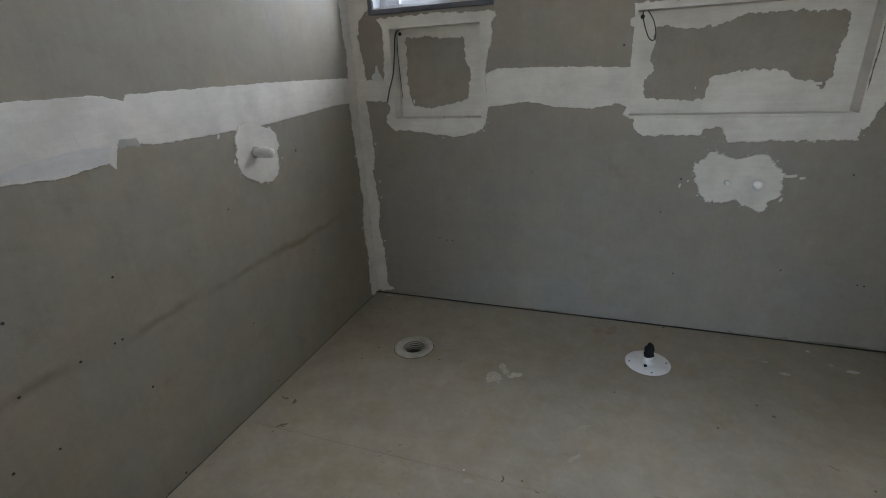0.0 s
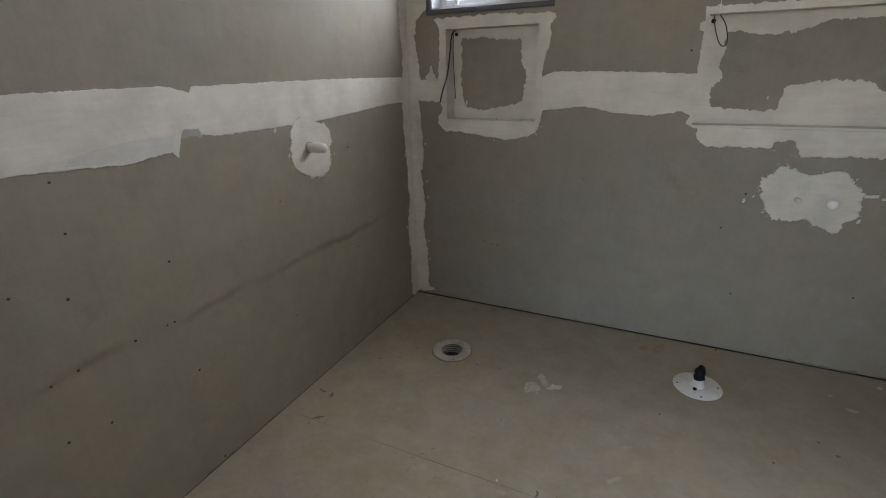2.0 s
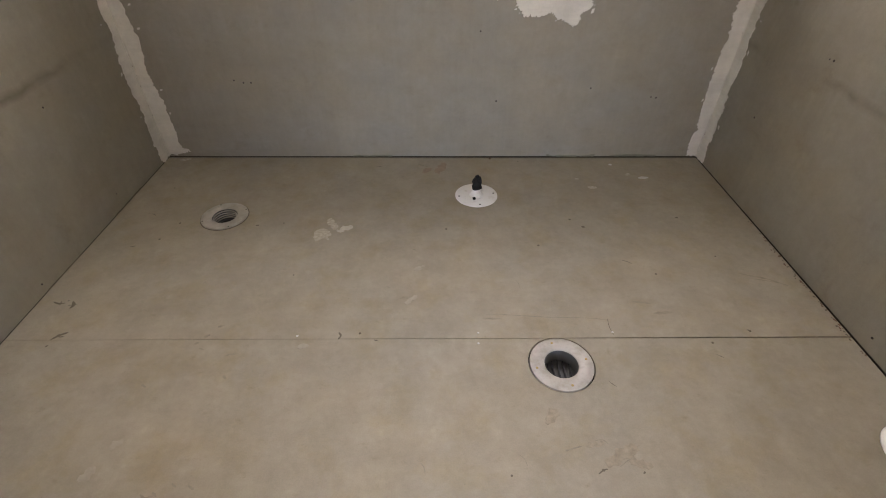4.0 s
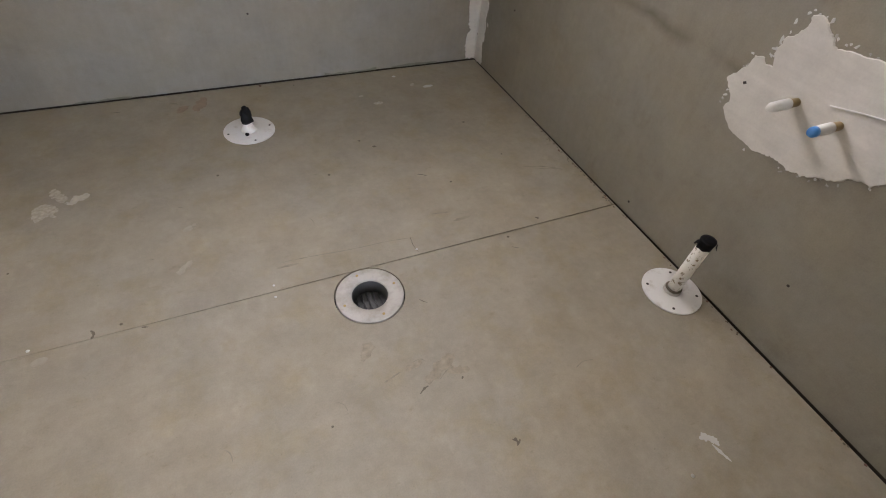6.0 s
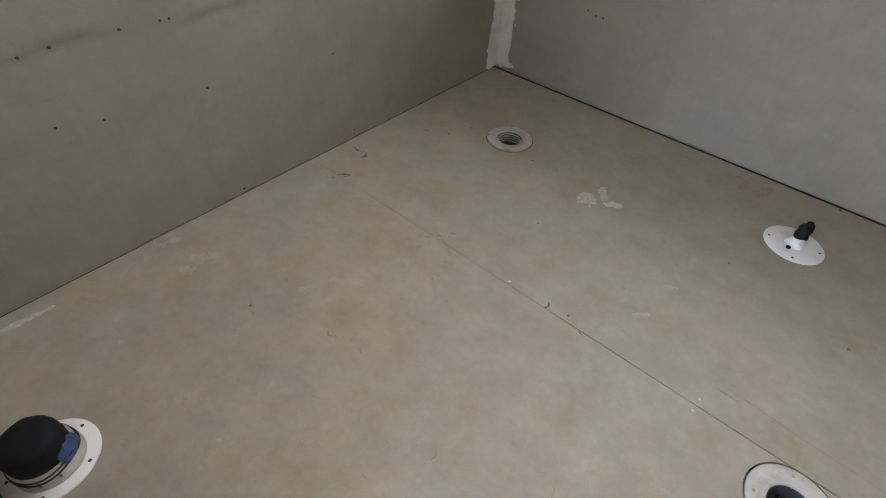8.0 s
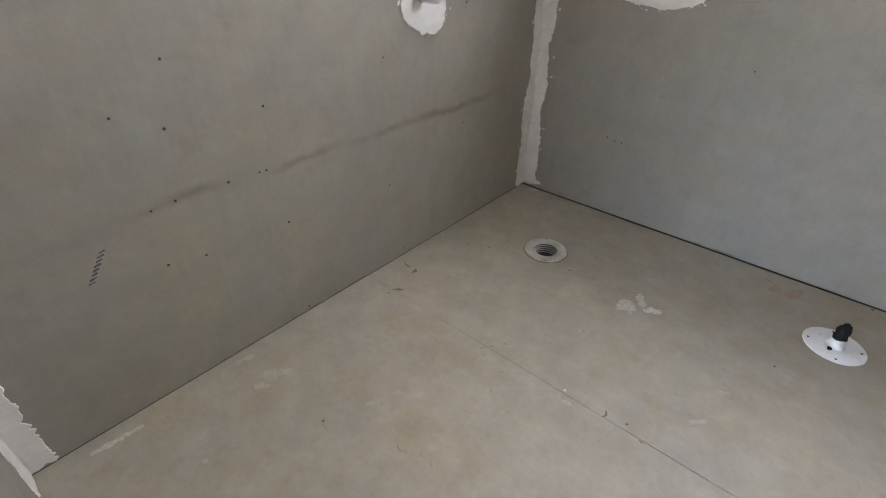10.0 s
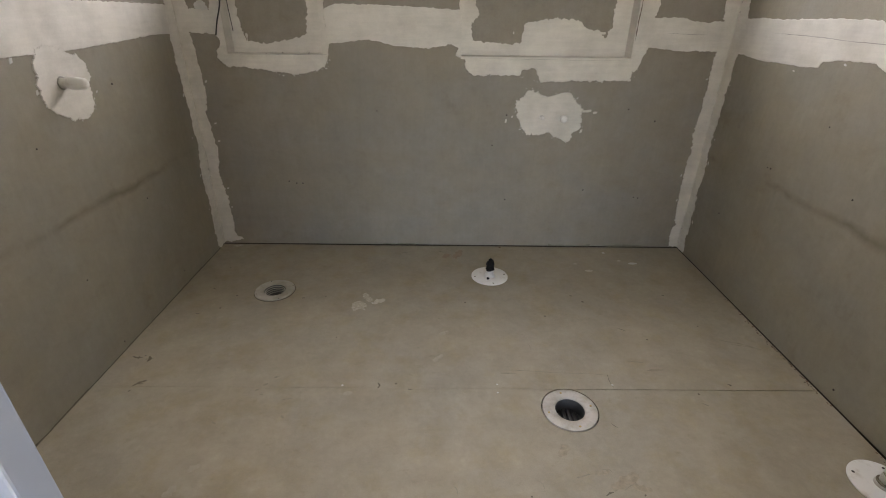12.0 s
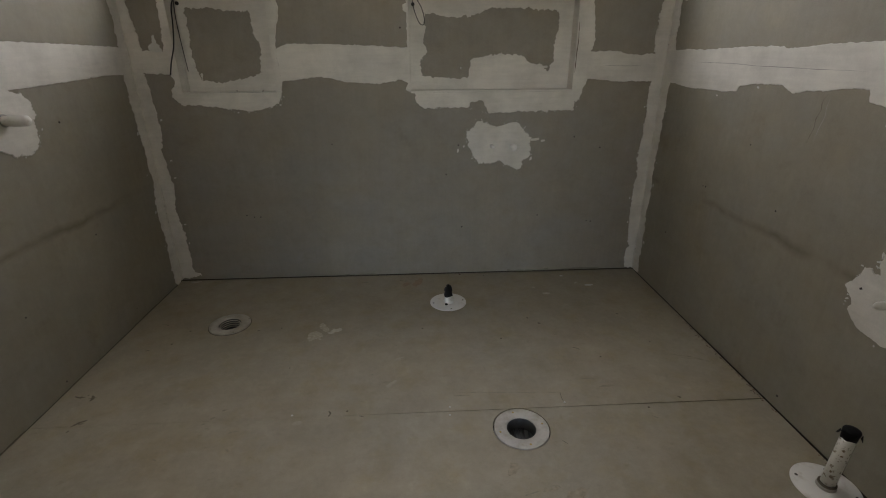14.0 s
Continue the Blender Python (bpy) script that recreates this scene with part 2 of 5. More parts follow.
M_DUST = plain("pale_dust", (0.372, 0.330, 0.258), 0.9, 0, 0.12, 40)
M_RUB = plain("rubbed_dirt", (0.322, 0.276, 0.205), 0.9, 0, 0.2, 60)
M_CRUMB = plain("reddish_crumb", (0.16, 0.085, 0.055), 0.9)
M_SPLASH2 = plain("thick_dried_splash", (0.52, 0.485, 0.41), 0.9, 0, 0.15, 60)
M_STAIN = plain("olive_grime", (0.20, 0.185, 0.135), 0.9)
M_RUST = plain("reddish_stain", (0.310, 0.236, 0.174), 0.9)


# ---- mesh helpers ----
def made(name, bm, material, smooth=False):
    me = bpy.data.meshes.new(name)
    bmesh.ops.recalc_face_normals(bm, faces=bm.faces)
    bm.to_mesh(me)
    bm.free()
    me.materials.append(material)
    if smooth:
        for f in me.polygons:
            f.use_smooth = True
    return me


def part(name, bm, material, parent, label="", smooth=False):
    """Links a bmesh as one mesh object under a thing or a part."""
    ob = new(name, made(name, bm, material, smooth))
    if parent is not None:
        ob.parent = parent
    return tagged(ob, label)


def thing(name, x, y, z, label, category, group="", m=None):
    ob = new(name)
    ob.matrix_world = m if m is not None else Matrix.Translation((x, y, z))
    ob.empty_display_size = 0.05
    return tagged(ob, label, category, group)


# Planes: u along the surface, v up (or along y on the floor), w out into the room.
def on_back(u, v, w):
    return (u, -w, v)


def on_left(u, v, w):
    return (w, u, v)


def on_right(u, v, w):
    return (W - w, u, v)


def on_front(u, v, w):
    return (u, FRONT + w, v)


def on_floor(u, v, w):
    return (u, v, w)


def slab(bm, place, u0, u1, v0, v1, w0, w1, holes=()):
    """A flat slab from w0 to w1 with rectangular holes (u0, u1, v0, v1) right through it."""
    us = sorted({u0, u1, *[min(max(h[i], u0), u1) for h in holes for i in (0, 1)]})
    vs = sorted({v0, v1, *[min(max(h[i], v0), v1) for h in holes for i in (2, 3)]})
    solid = {}
    for i in range(len(us) - 1):
        for j in range(len(vs) - 1):
            cu, cv = (us[i] + us[i + 1]) / 2, (vs[j] + vs[j + 1]) / 2
            solid[i, j] = not any(h[0] < cu < h[1] and h[2] < cv < h[3] for h in holes)
    cache = {}

    def vert(i, j, w):
        if (i, j, w) not in cache:
            cache[i, j, w] = bm.verts.new(place(us[i], vs[j], w))
        return cache[i, j, w]

    for (i, j), s in solid.items():
        if not s:
            continue
        ring = [(i, j), (i + 1, j), (i + 1, j + 1), (i, j + 1)]
        bm.faces.new([vert(*c, w1) for c in ring])
        bm.faces.new([vert(*c, w0) for c in reversed(ring)])
        for (a, b), (di, dj) in zip(((0, 1), (1, 2), (2, 3), (3, 0)), ((0, -1), (1, 0), (0, 1), (-1, 0))):
            if not solid.get((i + di, j + dj), False):
                bm.faces.new([vert(*ring[a], w0), vert(*ring[b], w0), vert(*ring[b], w1), vert(*ring[a], w1)])


def box(bm, x0, x1, y0, y1, z0, z1, bevel=0.0):
    r = bmesh.ops.create_cube(bm, size=1.0, matrix=Matrix.LocRotScale(((x0 + x1) / 2, (y0 + y1) / 2, (z0 + z1) / 2), None, (x1 - x0, y1 - y0, z1 - z0)))
    if bevel:
        edges = list({e for v in r["verts"] for e in v.link_edges})
        bmesh.ops.bevel(bm, geom=edges, offset=bevel, segments=2, affect="EDGES", profile=0.5)


def lathe(bm, profile, segments=32, m=None, closed=False):
    """Turns (radius, height) pairs round z."""
    m = m or Matrix()
    rings = []
    for r, z in profile:
        rings.append([bm.verts.new(m @ Vector((r * math.cos(2 * math.pi * k / segments), r * math.sin(2 * math.pi * k / segments), z))) for k in range(segments)])
    pairs = list(zip(rings, rings[1:])) + ([(rings[-1], rings[0])] if closed else [])
    for a, b in pairs:
        for k in range(segments):
            bm.faces.new([a[k], a[(k + 1) % segments], b[(k + 1) % segments], b[k]])
    if not closed:
        bm.faces.new(list(reversed(rings[0])))
        bm.faces.new(rings[-1])


def tube(bm, points, radius, sides=8):
    """A round bar along points."""
    rings = []
    for i, p in enumerate(points):
        a, b = Vector(points[max(i - 1, 0)]), Vector(points[min(i + 1, len(points) - 1)])
        q = (b - a).to_track_quat("Z", "Y")
        rings.append([bm.verts.new(Vector(p) + q @ Vector((radius * math.cos(2 * math.pi * k / sides), radius * math.sin(2 * math.pi * k / sides), 0))) for k in range(sides)])
    for a, b in zip(rings, rings[1:]):
        for k in range(sides):
            bm.faces.new([a[k], a[(k + 1) % sides], b[(k + 1) % sides], b[k]])
    bm.faces.new(list(reversed(rings[0])))
    bm.faces.new(rings[-1])


def smooth_path(points, steps=8):
    """Points on a soft curve through the given ones."""
    pts = [Vector(p) for p in points]
    out = []
    for i in range(len(pts) - 1):
        p0, p1, p2, p3 = pts[max(i - 1, 0)], pts[i], pts[i + 1], pts[min(i + 2, len(pts) - 1)]
        for k in range(steps):
            t = k / steps
            out.append(0.5 * ((2 * p1) + (p2 - p0) * t + (2 * p0 - 5 * p1 + 4 * p2 - p3) * t * t + (3 * p1 - p0 - 3 * p2 + p3) * t ** 3))
    return out + [pts[-1]]


def ragged(outline, step, rough, seed, straight=()):
    """The outline cut into short steps and made uneven; edges named in straight (by the index of their first corner) stay true."""
    out = []
    for i, a in enumerate(outline):
        a, b = Vector(a), Vector(outline[(i + 1) % len(outline)])
        n = max(1, int((b - a).length / step))
        side = Vector((-(b - a).y, (b - a).x)).normalized()
        for k in range(n):
            p = a.lerp(b, k / n)
            if i not in straight and k > 0:
                torn = min(1.0, max(0.25, 0.75 + 1.3 * noise.noise(Vector((p.x * 11, p.y * 11, seed * 2.9)))))
                bay = noise.noise(Vector((p.x * 42, p.y * 42, seed * 7.3)))
                tooth = noise.noise(Vector((p.x * 125, p.y * 125, seed * 3.1)))
                tooth = math.copysign(abs(tooth) ** 0.85, tooth)
                burr = noise.noise(Vector((p.x * 310, p.y * 310, seed * 1.7)))
                p = p + side * rough * (0.75 * bay + torn * (0.58 * tooth + 0.30 * burr))
            out.append(p)
    return out


def filled(bm, place, loops, w):
    """A flat face with holes, cut into triangles; returns the vertex loops."""
    from mathutils.geometry import tessellate_polygon
    flat = [v for loop in loops for v in loop]
    verts = [bm.verts.new(place(v[0], v[1], w)) for v in flat]
    for tri in tessellate_polygon([[Vector((v[0], v[1], 0)) for v in loop] for loop in loops]):
        if len(set(tri)) == 3:
            try:
                bm.faces.new([verts[k] for k in tri])
            except ValueError:
                pass
    out, k = [], 0
    for loop in loops:
        out.append(verts[k:k + len(loop)])
        k += len(loop)
    return out


def skirt(bm, place, loop, verts, w, out):
    """Sloping rim from a loop of vertices down to w, out by a little."""
    n = len(loop)
    area = sum(loop[k][0] * loop[(k + 1) % n][1] - loop[(k + 1) % n][0] * loop[k][1] for k in range(n))
    sign = 1 if area > 0 else -1
    low = []
    for k in range(n):
        d = Vector(loop[(k + 1) % n]) - Vector(loop[k - 1])
        d = d.normalized() if d.length > 1e-9 else Vector((1, 0))
        p = Vector(loop[k]) + Vector((d.y, -d.x)) * out * sign
        low.append(bm.verts.new(place(p.x, p.y, w)))
    for k in range(n):
        bm.faces.new([verts[k], verts[(k + 1) % n], low[(k + 1) % n], low[k]])


COATS = [0]


def coat(parent, place, outline, thick=0.002, holes=(), rough=0.0095, step=0.0042, material=None, label="", name="plaster_coat", base=0.0, straight=(), soft=False):
    """One trowelled coat with an uneven feathered edge, on a surface."""
    COATS[0] += 1
    if soft:
        ring = [Vector((*p, 0)) for p in outline]
        outline = [q.xy for q in smooth_path([ring[-1], *ring, ring[0], ring[1]], 5)[5:-6]]
    bm = bmesh.new()
    loops = [ragged(outline, step, rough, COATS[0], straight)] + [[Vector(p) for p in h] for h in holes]
    rings = filled(bm, place, loops, base + thick)
    skirt(bm, place, loops[0], rings[0], base - 0.001, 0.0025)
    for h, r in zip(loops[1:], rings[1:]):
        skirt(bm, place, h, r, base - 0.001, 0.0)
    return part(name, bm, material or M_PLASTER, parent, label)


def rect(u0, u1, v0, v1):
    return [(u0, v0), (u1, v0), (u1, v1), (u0, v1)]


def circle(u, v, r, n=40):
    return [(u + r * math.cos(2 * math.pi * k / n), v + r * math.sin(2 * math.pi * k / n)) for k in range(n)]


# ---- walls ----
T = 0.009
ALL_HOLES = NICHES + OPENINGS


def wall(name, place, u0, u1, thick, holes, material, label):
    """Framing behind, and two rows of cement sheet in front of it."""
    bm = bmesh.new()
    slab(bm, place, u0, u1, -0.3, H + 0.12, -thick, -T - 0.001, holes)
    ob = part(name, bm, M_STUD, None)
    tagged(ob, label, "wall", kind="structure")
    return ob


wall_back = wall("wall_back", on_back, -0.16, W + 0.16, 0.16, ALL_HOLES, M_BACK, "grey fibre-cement bathroom wall with two windows and two niches")
wall_left = wall("wall_left", on_left, FRONT - 0.12, 0.0, 0.12, (), M_WALL, "grey fibre-cement bathroom wall with white jointing band")
wall_right = wall("wall_right", on_right, FRONT - 0.12, 0.0, 0.12, (), M_WALL, "grey fibre-cement bathroom wall with white jointing band")
wall_front = wall("wall_front", on_front, 0.0, W, 0.12, [DOOR], M_WALL, "grey fibre-cement wall with an open doorway")


def sheets(parent, place, foot, cuts, holes, material):
    for v0, v1 in ((foot, 1.199), (1.201, 2.399), (2.401, H - 0.002)):
        for a, b in cuts:
            bm = bmesh.new()
            slab(bm, place, a, b, v0, v1, -T, 0.0, [h for h in holes if h[2] < v1 and h[3] > v0])
            part("cement_sheet", bm, material, parent)


sheets(wall_back, on_back, 0.0042, [(0.0, W)], ALL_HOLES, M_BACK)
sheets(wall_left, on_left, 0.0022, [(FRONT, -0.0005)], (), M_WALL)
sheets(wall_right, on_right, 0.0025, [(FRONT, -0.0005)], (), M_WALL)
sheets(wall_front, on_front, 0.0003, [(0.0005, W - 0.0005)], [DOOR], M_WALL)

bm = bmesh.new()
slab(bm, on_floor, -0.16, W + 0.16, FRONT - 0.12, 0.16, H, H + 0.12)
tagged(part("ceiling", bm, M_CEIL, None), "plain white plasterboard bathroom ceiling", "ceiling", kind="structure")

# niche boxes: back sheet and four lining strips
for k, (u0, u1, v0, v1) in enumerate(NICHES):
    bm = bmesh.new()
    slab(bm, on_back, u0 - 0.02, u1 + 0.02, v0 - 0.02, v1 + 0.02, -NDEEP - T, -NDEEP)
    part("niche_back_sheet", bm, M_BACK, wall_back)
    for a0, a1, b0, b1 in ((u0 - T, u0 + 0.003, v0, v1), (u1 - 0.003, u1 + T, v0, v1), (u0 + 0.003, u1 - 0.003, v0 - T, v0 + 0.003), (u0 + 0.003, u1 - 0.003, v1 - 0.003, v1 + T)):
        bm = bmesh.new()
        slab(bm, on_back, a0, a1, b0, b1, -NDEEP, 0.0022)
        part("niche_lining", bm, M_PLASTER, wall_back, "white plastered niche lining")

# ---- floor ----
DRAIN_A, DRAIN_B, DRAIN_C, DRAIN_D, DRAIN_E = (0.468, -0.528), (1.562, -0.366), (1.764, -1.303), (2.643, -1.602), (0.497, -2.295)
# subfloor in near-black, so the gaps above it read as deep shade
floor = bmesh.new()
filled(floor, on_floor, [rect(-0.1, W + 0.1, FRONT - 0.12, 0.1), circle(*DRAIN_A, 0.056), circle(*DRAIN_C, 0.056)], -0.06)
floor = tagged(part("floor", floor, M_DARK, None), "subfloor under cement sheets, near-black for shaded gaps", "floor", kind="structure")


def floor_sheet(outline, holes):
    bm = bmesh.new()
    loops = [[Vector(p) for p in outline]] + [[Vector(p) for p in h] for h in holes]
    rings = filled(bm, on_floor, loops, 0.0)
    for lp, r in zip(loops, rings):
        skirt(bm, on_floor, lp, r, -0.02, 0.0)
    part("cement_sheet", bm, M_FLOOR, floor, "dusty beige fibre-cement floor sheet")


def arc(cx, cy, r, a0, a1, n=40):
    return [(cx + r * math.cos(a0 + (a1 - a0) * k / n), cy + r * math.sin(a0 + (a1 - a0) * k / n)) for k in range(n + 1)]


CUT = 0.1018
above, below = (math.asin((SEAM + d - DRAIN_C[1]) / CUT) for d in (0.0014, -0.0014))
floor_sheet([(0.001, SEAM + 0.0011), (1.12, SEAM + 0.0010), (1.20, SEAM + 0.0012), *arc(*DRAIN_C, CUT, math.pi - above, above, 12), (W - 0.006, SEAM + 0.0026), (W - 0.004, -0.008), (0.002, -0.0065)], [circle(*DRAIN_A, 0.056)])
floor_sheet([(0.001, FRONT + 0.0002), (W - 0.010, FRONT + 0.0002), (W - 0.006, SEAM - 0.0030), *arc(*DRAIN_C, CUT, below, -math.pi - below, 60), (1.20, SEAM - 0.0010), (1.12, SEAM - 0.0006), (0.001, SEAM - 0.0006)], [])
floor_sheet([(DOOR[0], FRONT - 0.119), (DOOR[1], FRONT - 0.119), (DOOR[1], FRONT - 0.0002), (DOOR[0], FRONT - 0.0002)], [])

# ---- jointing compound on the walls ----
BAND = "white jointing-compound band over the sheet joint"
PATCH = "white jointing-compound patch round a pipe"
CORNER = "cream jointing compound on the corner tape"


def strip(edge, width, lo, hi, seed, step=0.045, wob=0.018):
    """Outline of a corner strip from lo to hi, from u = edge out to edge + width, with a wandering free side."""
    side = []
    v = lo
    while v < hi:
        side.append((edge + width + wob * 1.7 * (noise.noise(Vector((v * 4.2, seed, 0.4))) * 0.7 + noise.noise(Vector((v * 13.0, seed, 2.4))) * 0.6) * (1 if width > 0 else -1), v))
        v += step
    return [(edge, lo), *side, (edge + width * 0.8, hi), (edge, hi)]


# left wall
coat(wall_left, on_left, [(-0.004, 1.272), (-0.359, 1.279), (-0.70, 1.281), (-1.017, 1.281), (-1.332, 1.279), (-1.343, 1.262), (-1.418, 1.282), (-1.68, 1.282), (-1.94, 1.276), (-2.38, 1.263),
     (-2.38, 1.13), (-1.966, 1.121), (-1.874, 1.117), (-1.708, 1.105), (-1.573, 1.092), (-1.435, 1.105), (-1.421, 1.084), (-1.404, 1.135), (-1.39, 1.163), (-1.335, 1.160), (-1.331, 1.140),
     (-1.262, 1.130), (-1.033, 1.127), (-0.743, 1.128), (-0.52, 1.138), (-0.30, 1.150), (-0.194, 1.154), (-0.004, 1.150)], 0.002, label=BAND, rough=0.0045)
coat(wall_left, on_left, [(-1.412, 1.150), (-1.50, 1.152), (-1.60, 1.147), (-1.70, 1.130), (-1.72, 1.112), (-1.64, 1.103), (-1.573, 1.0955), (-1.44, 1.108)], 0.0022, material=M_THIN, label="thin grey skim over the white band", rough=0.005, step=0.0036)
coat(wall_left, on_left, [(-1.402, 1.166), (-1.360, 1.172), (-1.328, 1.168), (-1.330, 1.136), (-1.362, 1.142), (-1.392, 1.136)], 0.0012, material=M_FAINT, label="thin grey smear of compound below the band", rough=0.008, step=0.0036)
coat(wall_left, on_left, [(-0.925, 1.135), (-0.87, 1.150), (-0.822, 1.132), (-0.725, 1.092), (-0.708, 1.038), (-0.728, 1.002), (-0.738, 0.924), (-0.81, 0.900), (-0.896, 0.931), (-0.953, 0.98), (-0.952, 1.064)], 0.0032, label=PATCH, soft=True, rough=0.016, step=0.0036)
coat(wall_left, on_left, [(-0.687, 1.833), (-0.650, 1.906), (-0.565, 1.964), (-0.465, 1.954), (-0.402, 1.917), (-0.386, 1.846), (-0.410, 1.772), (-0.469, 1.735), (-0.569, 1.716), (-0.646, 1.698), (-0.674, 1.757)], 0.0007, material=M_FAINT, label="thin pale jointing-compound patch round a pipe", rough=0.011, soft=True, step=0.0036)
coat(wall_left, on_left, strip(0.0, -0.072, 0.008, H, 2.0), 0.003, label=CORNER, rough=0.015, step=0.0034)
coat(wall_left, on_left, strip(FRONT, 0.055, 0.008, H, 5.0), 0.003, label=CORNER, rough=0.015, step=0.0034)
# knife ridges in the left band
for y, z0, z1 in ((-1.870, 1.170, 1.220), (-1.505, 1.172, 1.188)):
    coat(wall_left, on_left, [(y + 0.001, z0), (y + 0.004, z0 - 0.004), (y + 0.007, z1), (y - 0.002, z1 + 0.004)], 0.0027, rough=0.002, soft=True, label="raised knife ridge in the compound")

# back wall
N1, N2 = NICHES
n1_edge, n2_edge = rect(*N1), rect(*N2)
coat(wall_back, on_back, [(0.0, 0.008), (0.118, 0.030), (0.112, 0.044), (0.078, 0.049), (0.077, 0.284), (0.053, 0.426), (0.075, 0.573), (0.052, 0.761), (0.074, 0.849), (0.065, 1.046), (0.054, 1.174),
     (0.071, 1.269), (0.055, 1.38), (0.042, 1.469), (0.059, 1.543), (0.097, 1.585), (0.127, 1.598), (0.125, 1.769), (0.092, 1.772), (0.054, 1.803), (0.037, 1.889), (0.057, 2.024), (0.06, H), (0.0, H)],
     0.003, label=CORNER, rough=0.012, step=0.0036)
coat(wall_back, on_back, [(0.0, 1.262), (0.065, 1.257), (0.18, 1.252), (0.19, 1.16), (0.18, 1.150), (0.065, 1.156), (0.0, 1.156)], 0.0022, label=BAND)
coat(wall_back, on_back, [(0.165, 1.545), (0.189, 1.495), (0.186, 1.40), (0.189, 1.352), (0.176, 1.263), (0.182, 1.151), (0.201, 1.119), (0.192, 1.088), (0.172, 1.072), (0.169, 1.040), (0.214, 1.002),
     (0.327, 0.996), (0.396, 0.986), (0.465, 0.980), (0.566, 0.965), (0.632, 0.986), (0.703, 1.001), (0.719, 1.041), (0.728, 1.061), (0.722, 1.071), (0.731, 1.100), (0.726, 1.115), (0.725, 1.262),
     (0.724, 1.317), (0.734, 1.353), (0.755, 1.414), (0.751, 1.492), (0.776, 1.517), (0.772, 1.538), (0.46, 1.55)], 0.0027, holes=[n1_edge], label="white jointing compound round the niche")
coat(wall_back, on_back, [(0.726, 1.112), (0.934, 1.135), (1.068, 1.106), (1.235, 1.098), (1.344, 1.118), (1.380, 1.10), (1.380, 1.268), (1.18, 1.278), (0.996, 1.284), (0.782, 1.288), (0.726, 1.265)], 0.002, label=BAND, rough=0.006)
coat(wall_back, on_back, [(1.372, 1.520), (1.382, 1.47), (1.362, 1.462), (1.362, 1.440), (1.381, 1.431), (1.381, 1.12), (1.366, 1.067), (1.411, 1.050), (1.422, 1.001), (1.462, 0.972), (1.572, 0.977), (1.691, 0.975),
     (1.709, 1.004), (1.777, 1.008), (1.804, 0.944), (1.983, 0.953), (2.266, 0.954), (2.262, 0.999), (2.291, 1.010), (2.308, 1.077), (2.328, 1.12), (2.330, 1.244), (2.342, 1.30), (2.330, 1.405), (2.310, 1.505), (2.24, 1.522)],
     0.0027, holes=[n2_edge], label="white jointing compound round the niche")
coat(wall_back, on_back, [(2.325, 1.118), (2.472, 1.100), (W, 1.102), (W, 1.236), (2.56, 1.228), (2.469, 1.247), (2.325, 1.246)], 0.002, label=BAND, rough=0.006)
coat(wall_back, on_back, [(1.692, 0.838), (1.732, 0.885), (1.753, 0.901), (1.808, 0.879), (1.865, 0.874), (1.924, 0.890), (1.962, 0.888), (2.008, 0.845), (2.034, 0.813), (2.042, 0.749), (2.038, 0.709),
     (1.999, 0.680), (1.994, 0.646), (1.972, 0.640), (1.911, 0.662), (1.867, 0.685), (1.816, 0.671), (1.755, 0.682), (1.725, 0.723), (1.701, 0.770)], 0.003, label=PATCH, rough=0.021, soft=True, step=0.0036)
for u, v, a, b in ((2.065, 0.800, 0.022, 0.007), (2.11, 0.793, 0.01, 0.004), (1.640, 0.745, 0.003, 0.010)):
    coat(wall_back, on_back, [(u - a, v - b), (u + a, v - b * 0.4), (u + a, v + b), (u - a, v + b * 0.6)], 0.0015, rough=0.004, label="dab of jointing compound", step=0.004)
coat(wall_back, on_back, [(W - u, v) for u, v in strip(0.0, 0.064, 0.008, H, 9.0)], 0.003, label=CORNER, rough=0.015, step=0.0034)
coat(wall_back, on_back, [(0.105, 1.25), (0.112, 1.285), (0.128, 1.292), (0.132, 1.325), (0.142, 1.330), (0.146, 1.29), (0.158, 1.285), (0.168, 1.25)], 0.0014, material=M_THIN, rough=0.008, label="thin smear of jointing compound", step=0.004)

# creases of the corner tape: corner shadow painted as thin tan strips
for place, parent, u, top in ((on_back, wall_back, 0.0065, 2.6), (on_back, wall_back, W - 0.0065, 2.6), (on_left, wall_left, FRONT + 0.0065, 2.6)):
    crease = [(u + 0.003 * noise.noise(Vector((v * 0.3, u, 3.0))), 0.02 + v * (top - 0.02) / 14) for v in range(15)]
    ridge = ragged([*[(p[0] - 0.003, p[1]) for p in crease], *[(p[0] + 0.003, p[1]) for p in reversed(crease)]], 0.02, 0.003, 61 + u)
    bm = bmesh.new()
    filled(bm, place, [ridge], 0.0034)
    part("crease_shade_strip", bm, M_CREASE, parent, "tan strip painting the shadow in the corner tape's crease")


def flecks(parent, place, spots, seed):
    """Small burrs and drips of compound just off an edge."""
    rnd = random.Random(seed)
    for u, v in spots:
        u, v = u + rnd.gauss(0, 0.004), v + rnd.gauss(0, 0.012)
        a, b = 0.002 + 0.006 * rnd.random() ** 2, 0.002 + 0.008 * rnd.random() ** 2
        coat(parent, place, [(u - a, v - b), (u + a * 0.7, v - b * 0.5), (u + a, v + b), (u - a * 0.4, v + b * 0.7)], 0.0012, rough=0.003, step=0.003, label="fleck of jointing compound", name="plaster_fleck", material=M_THIN if rnd.random() < 0.6 else None)


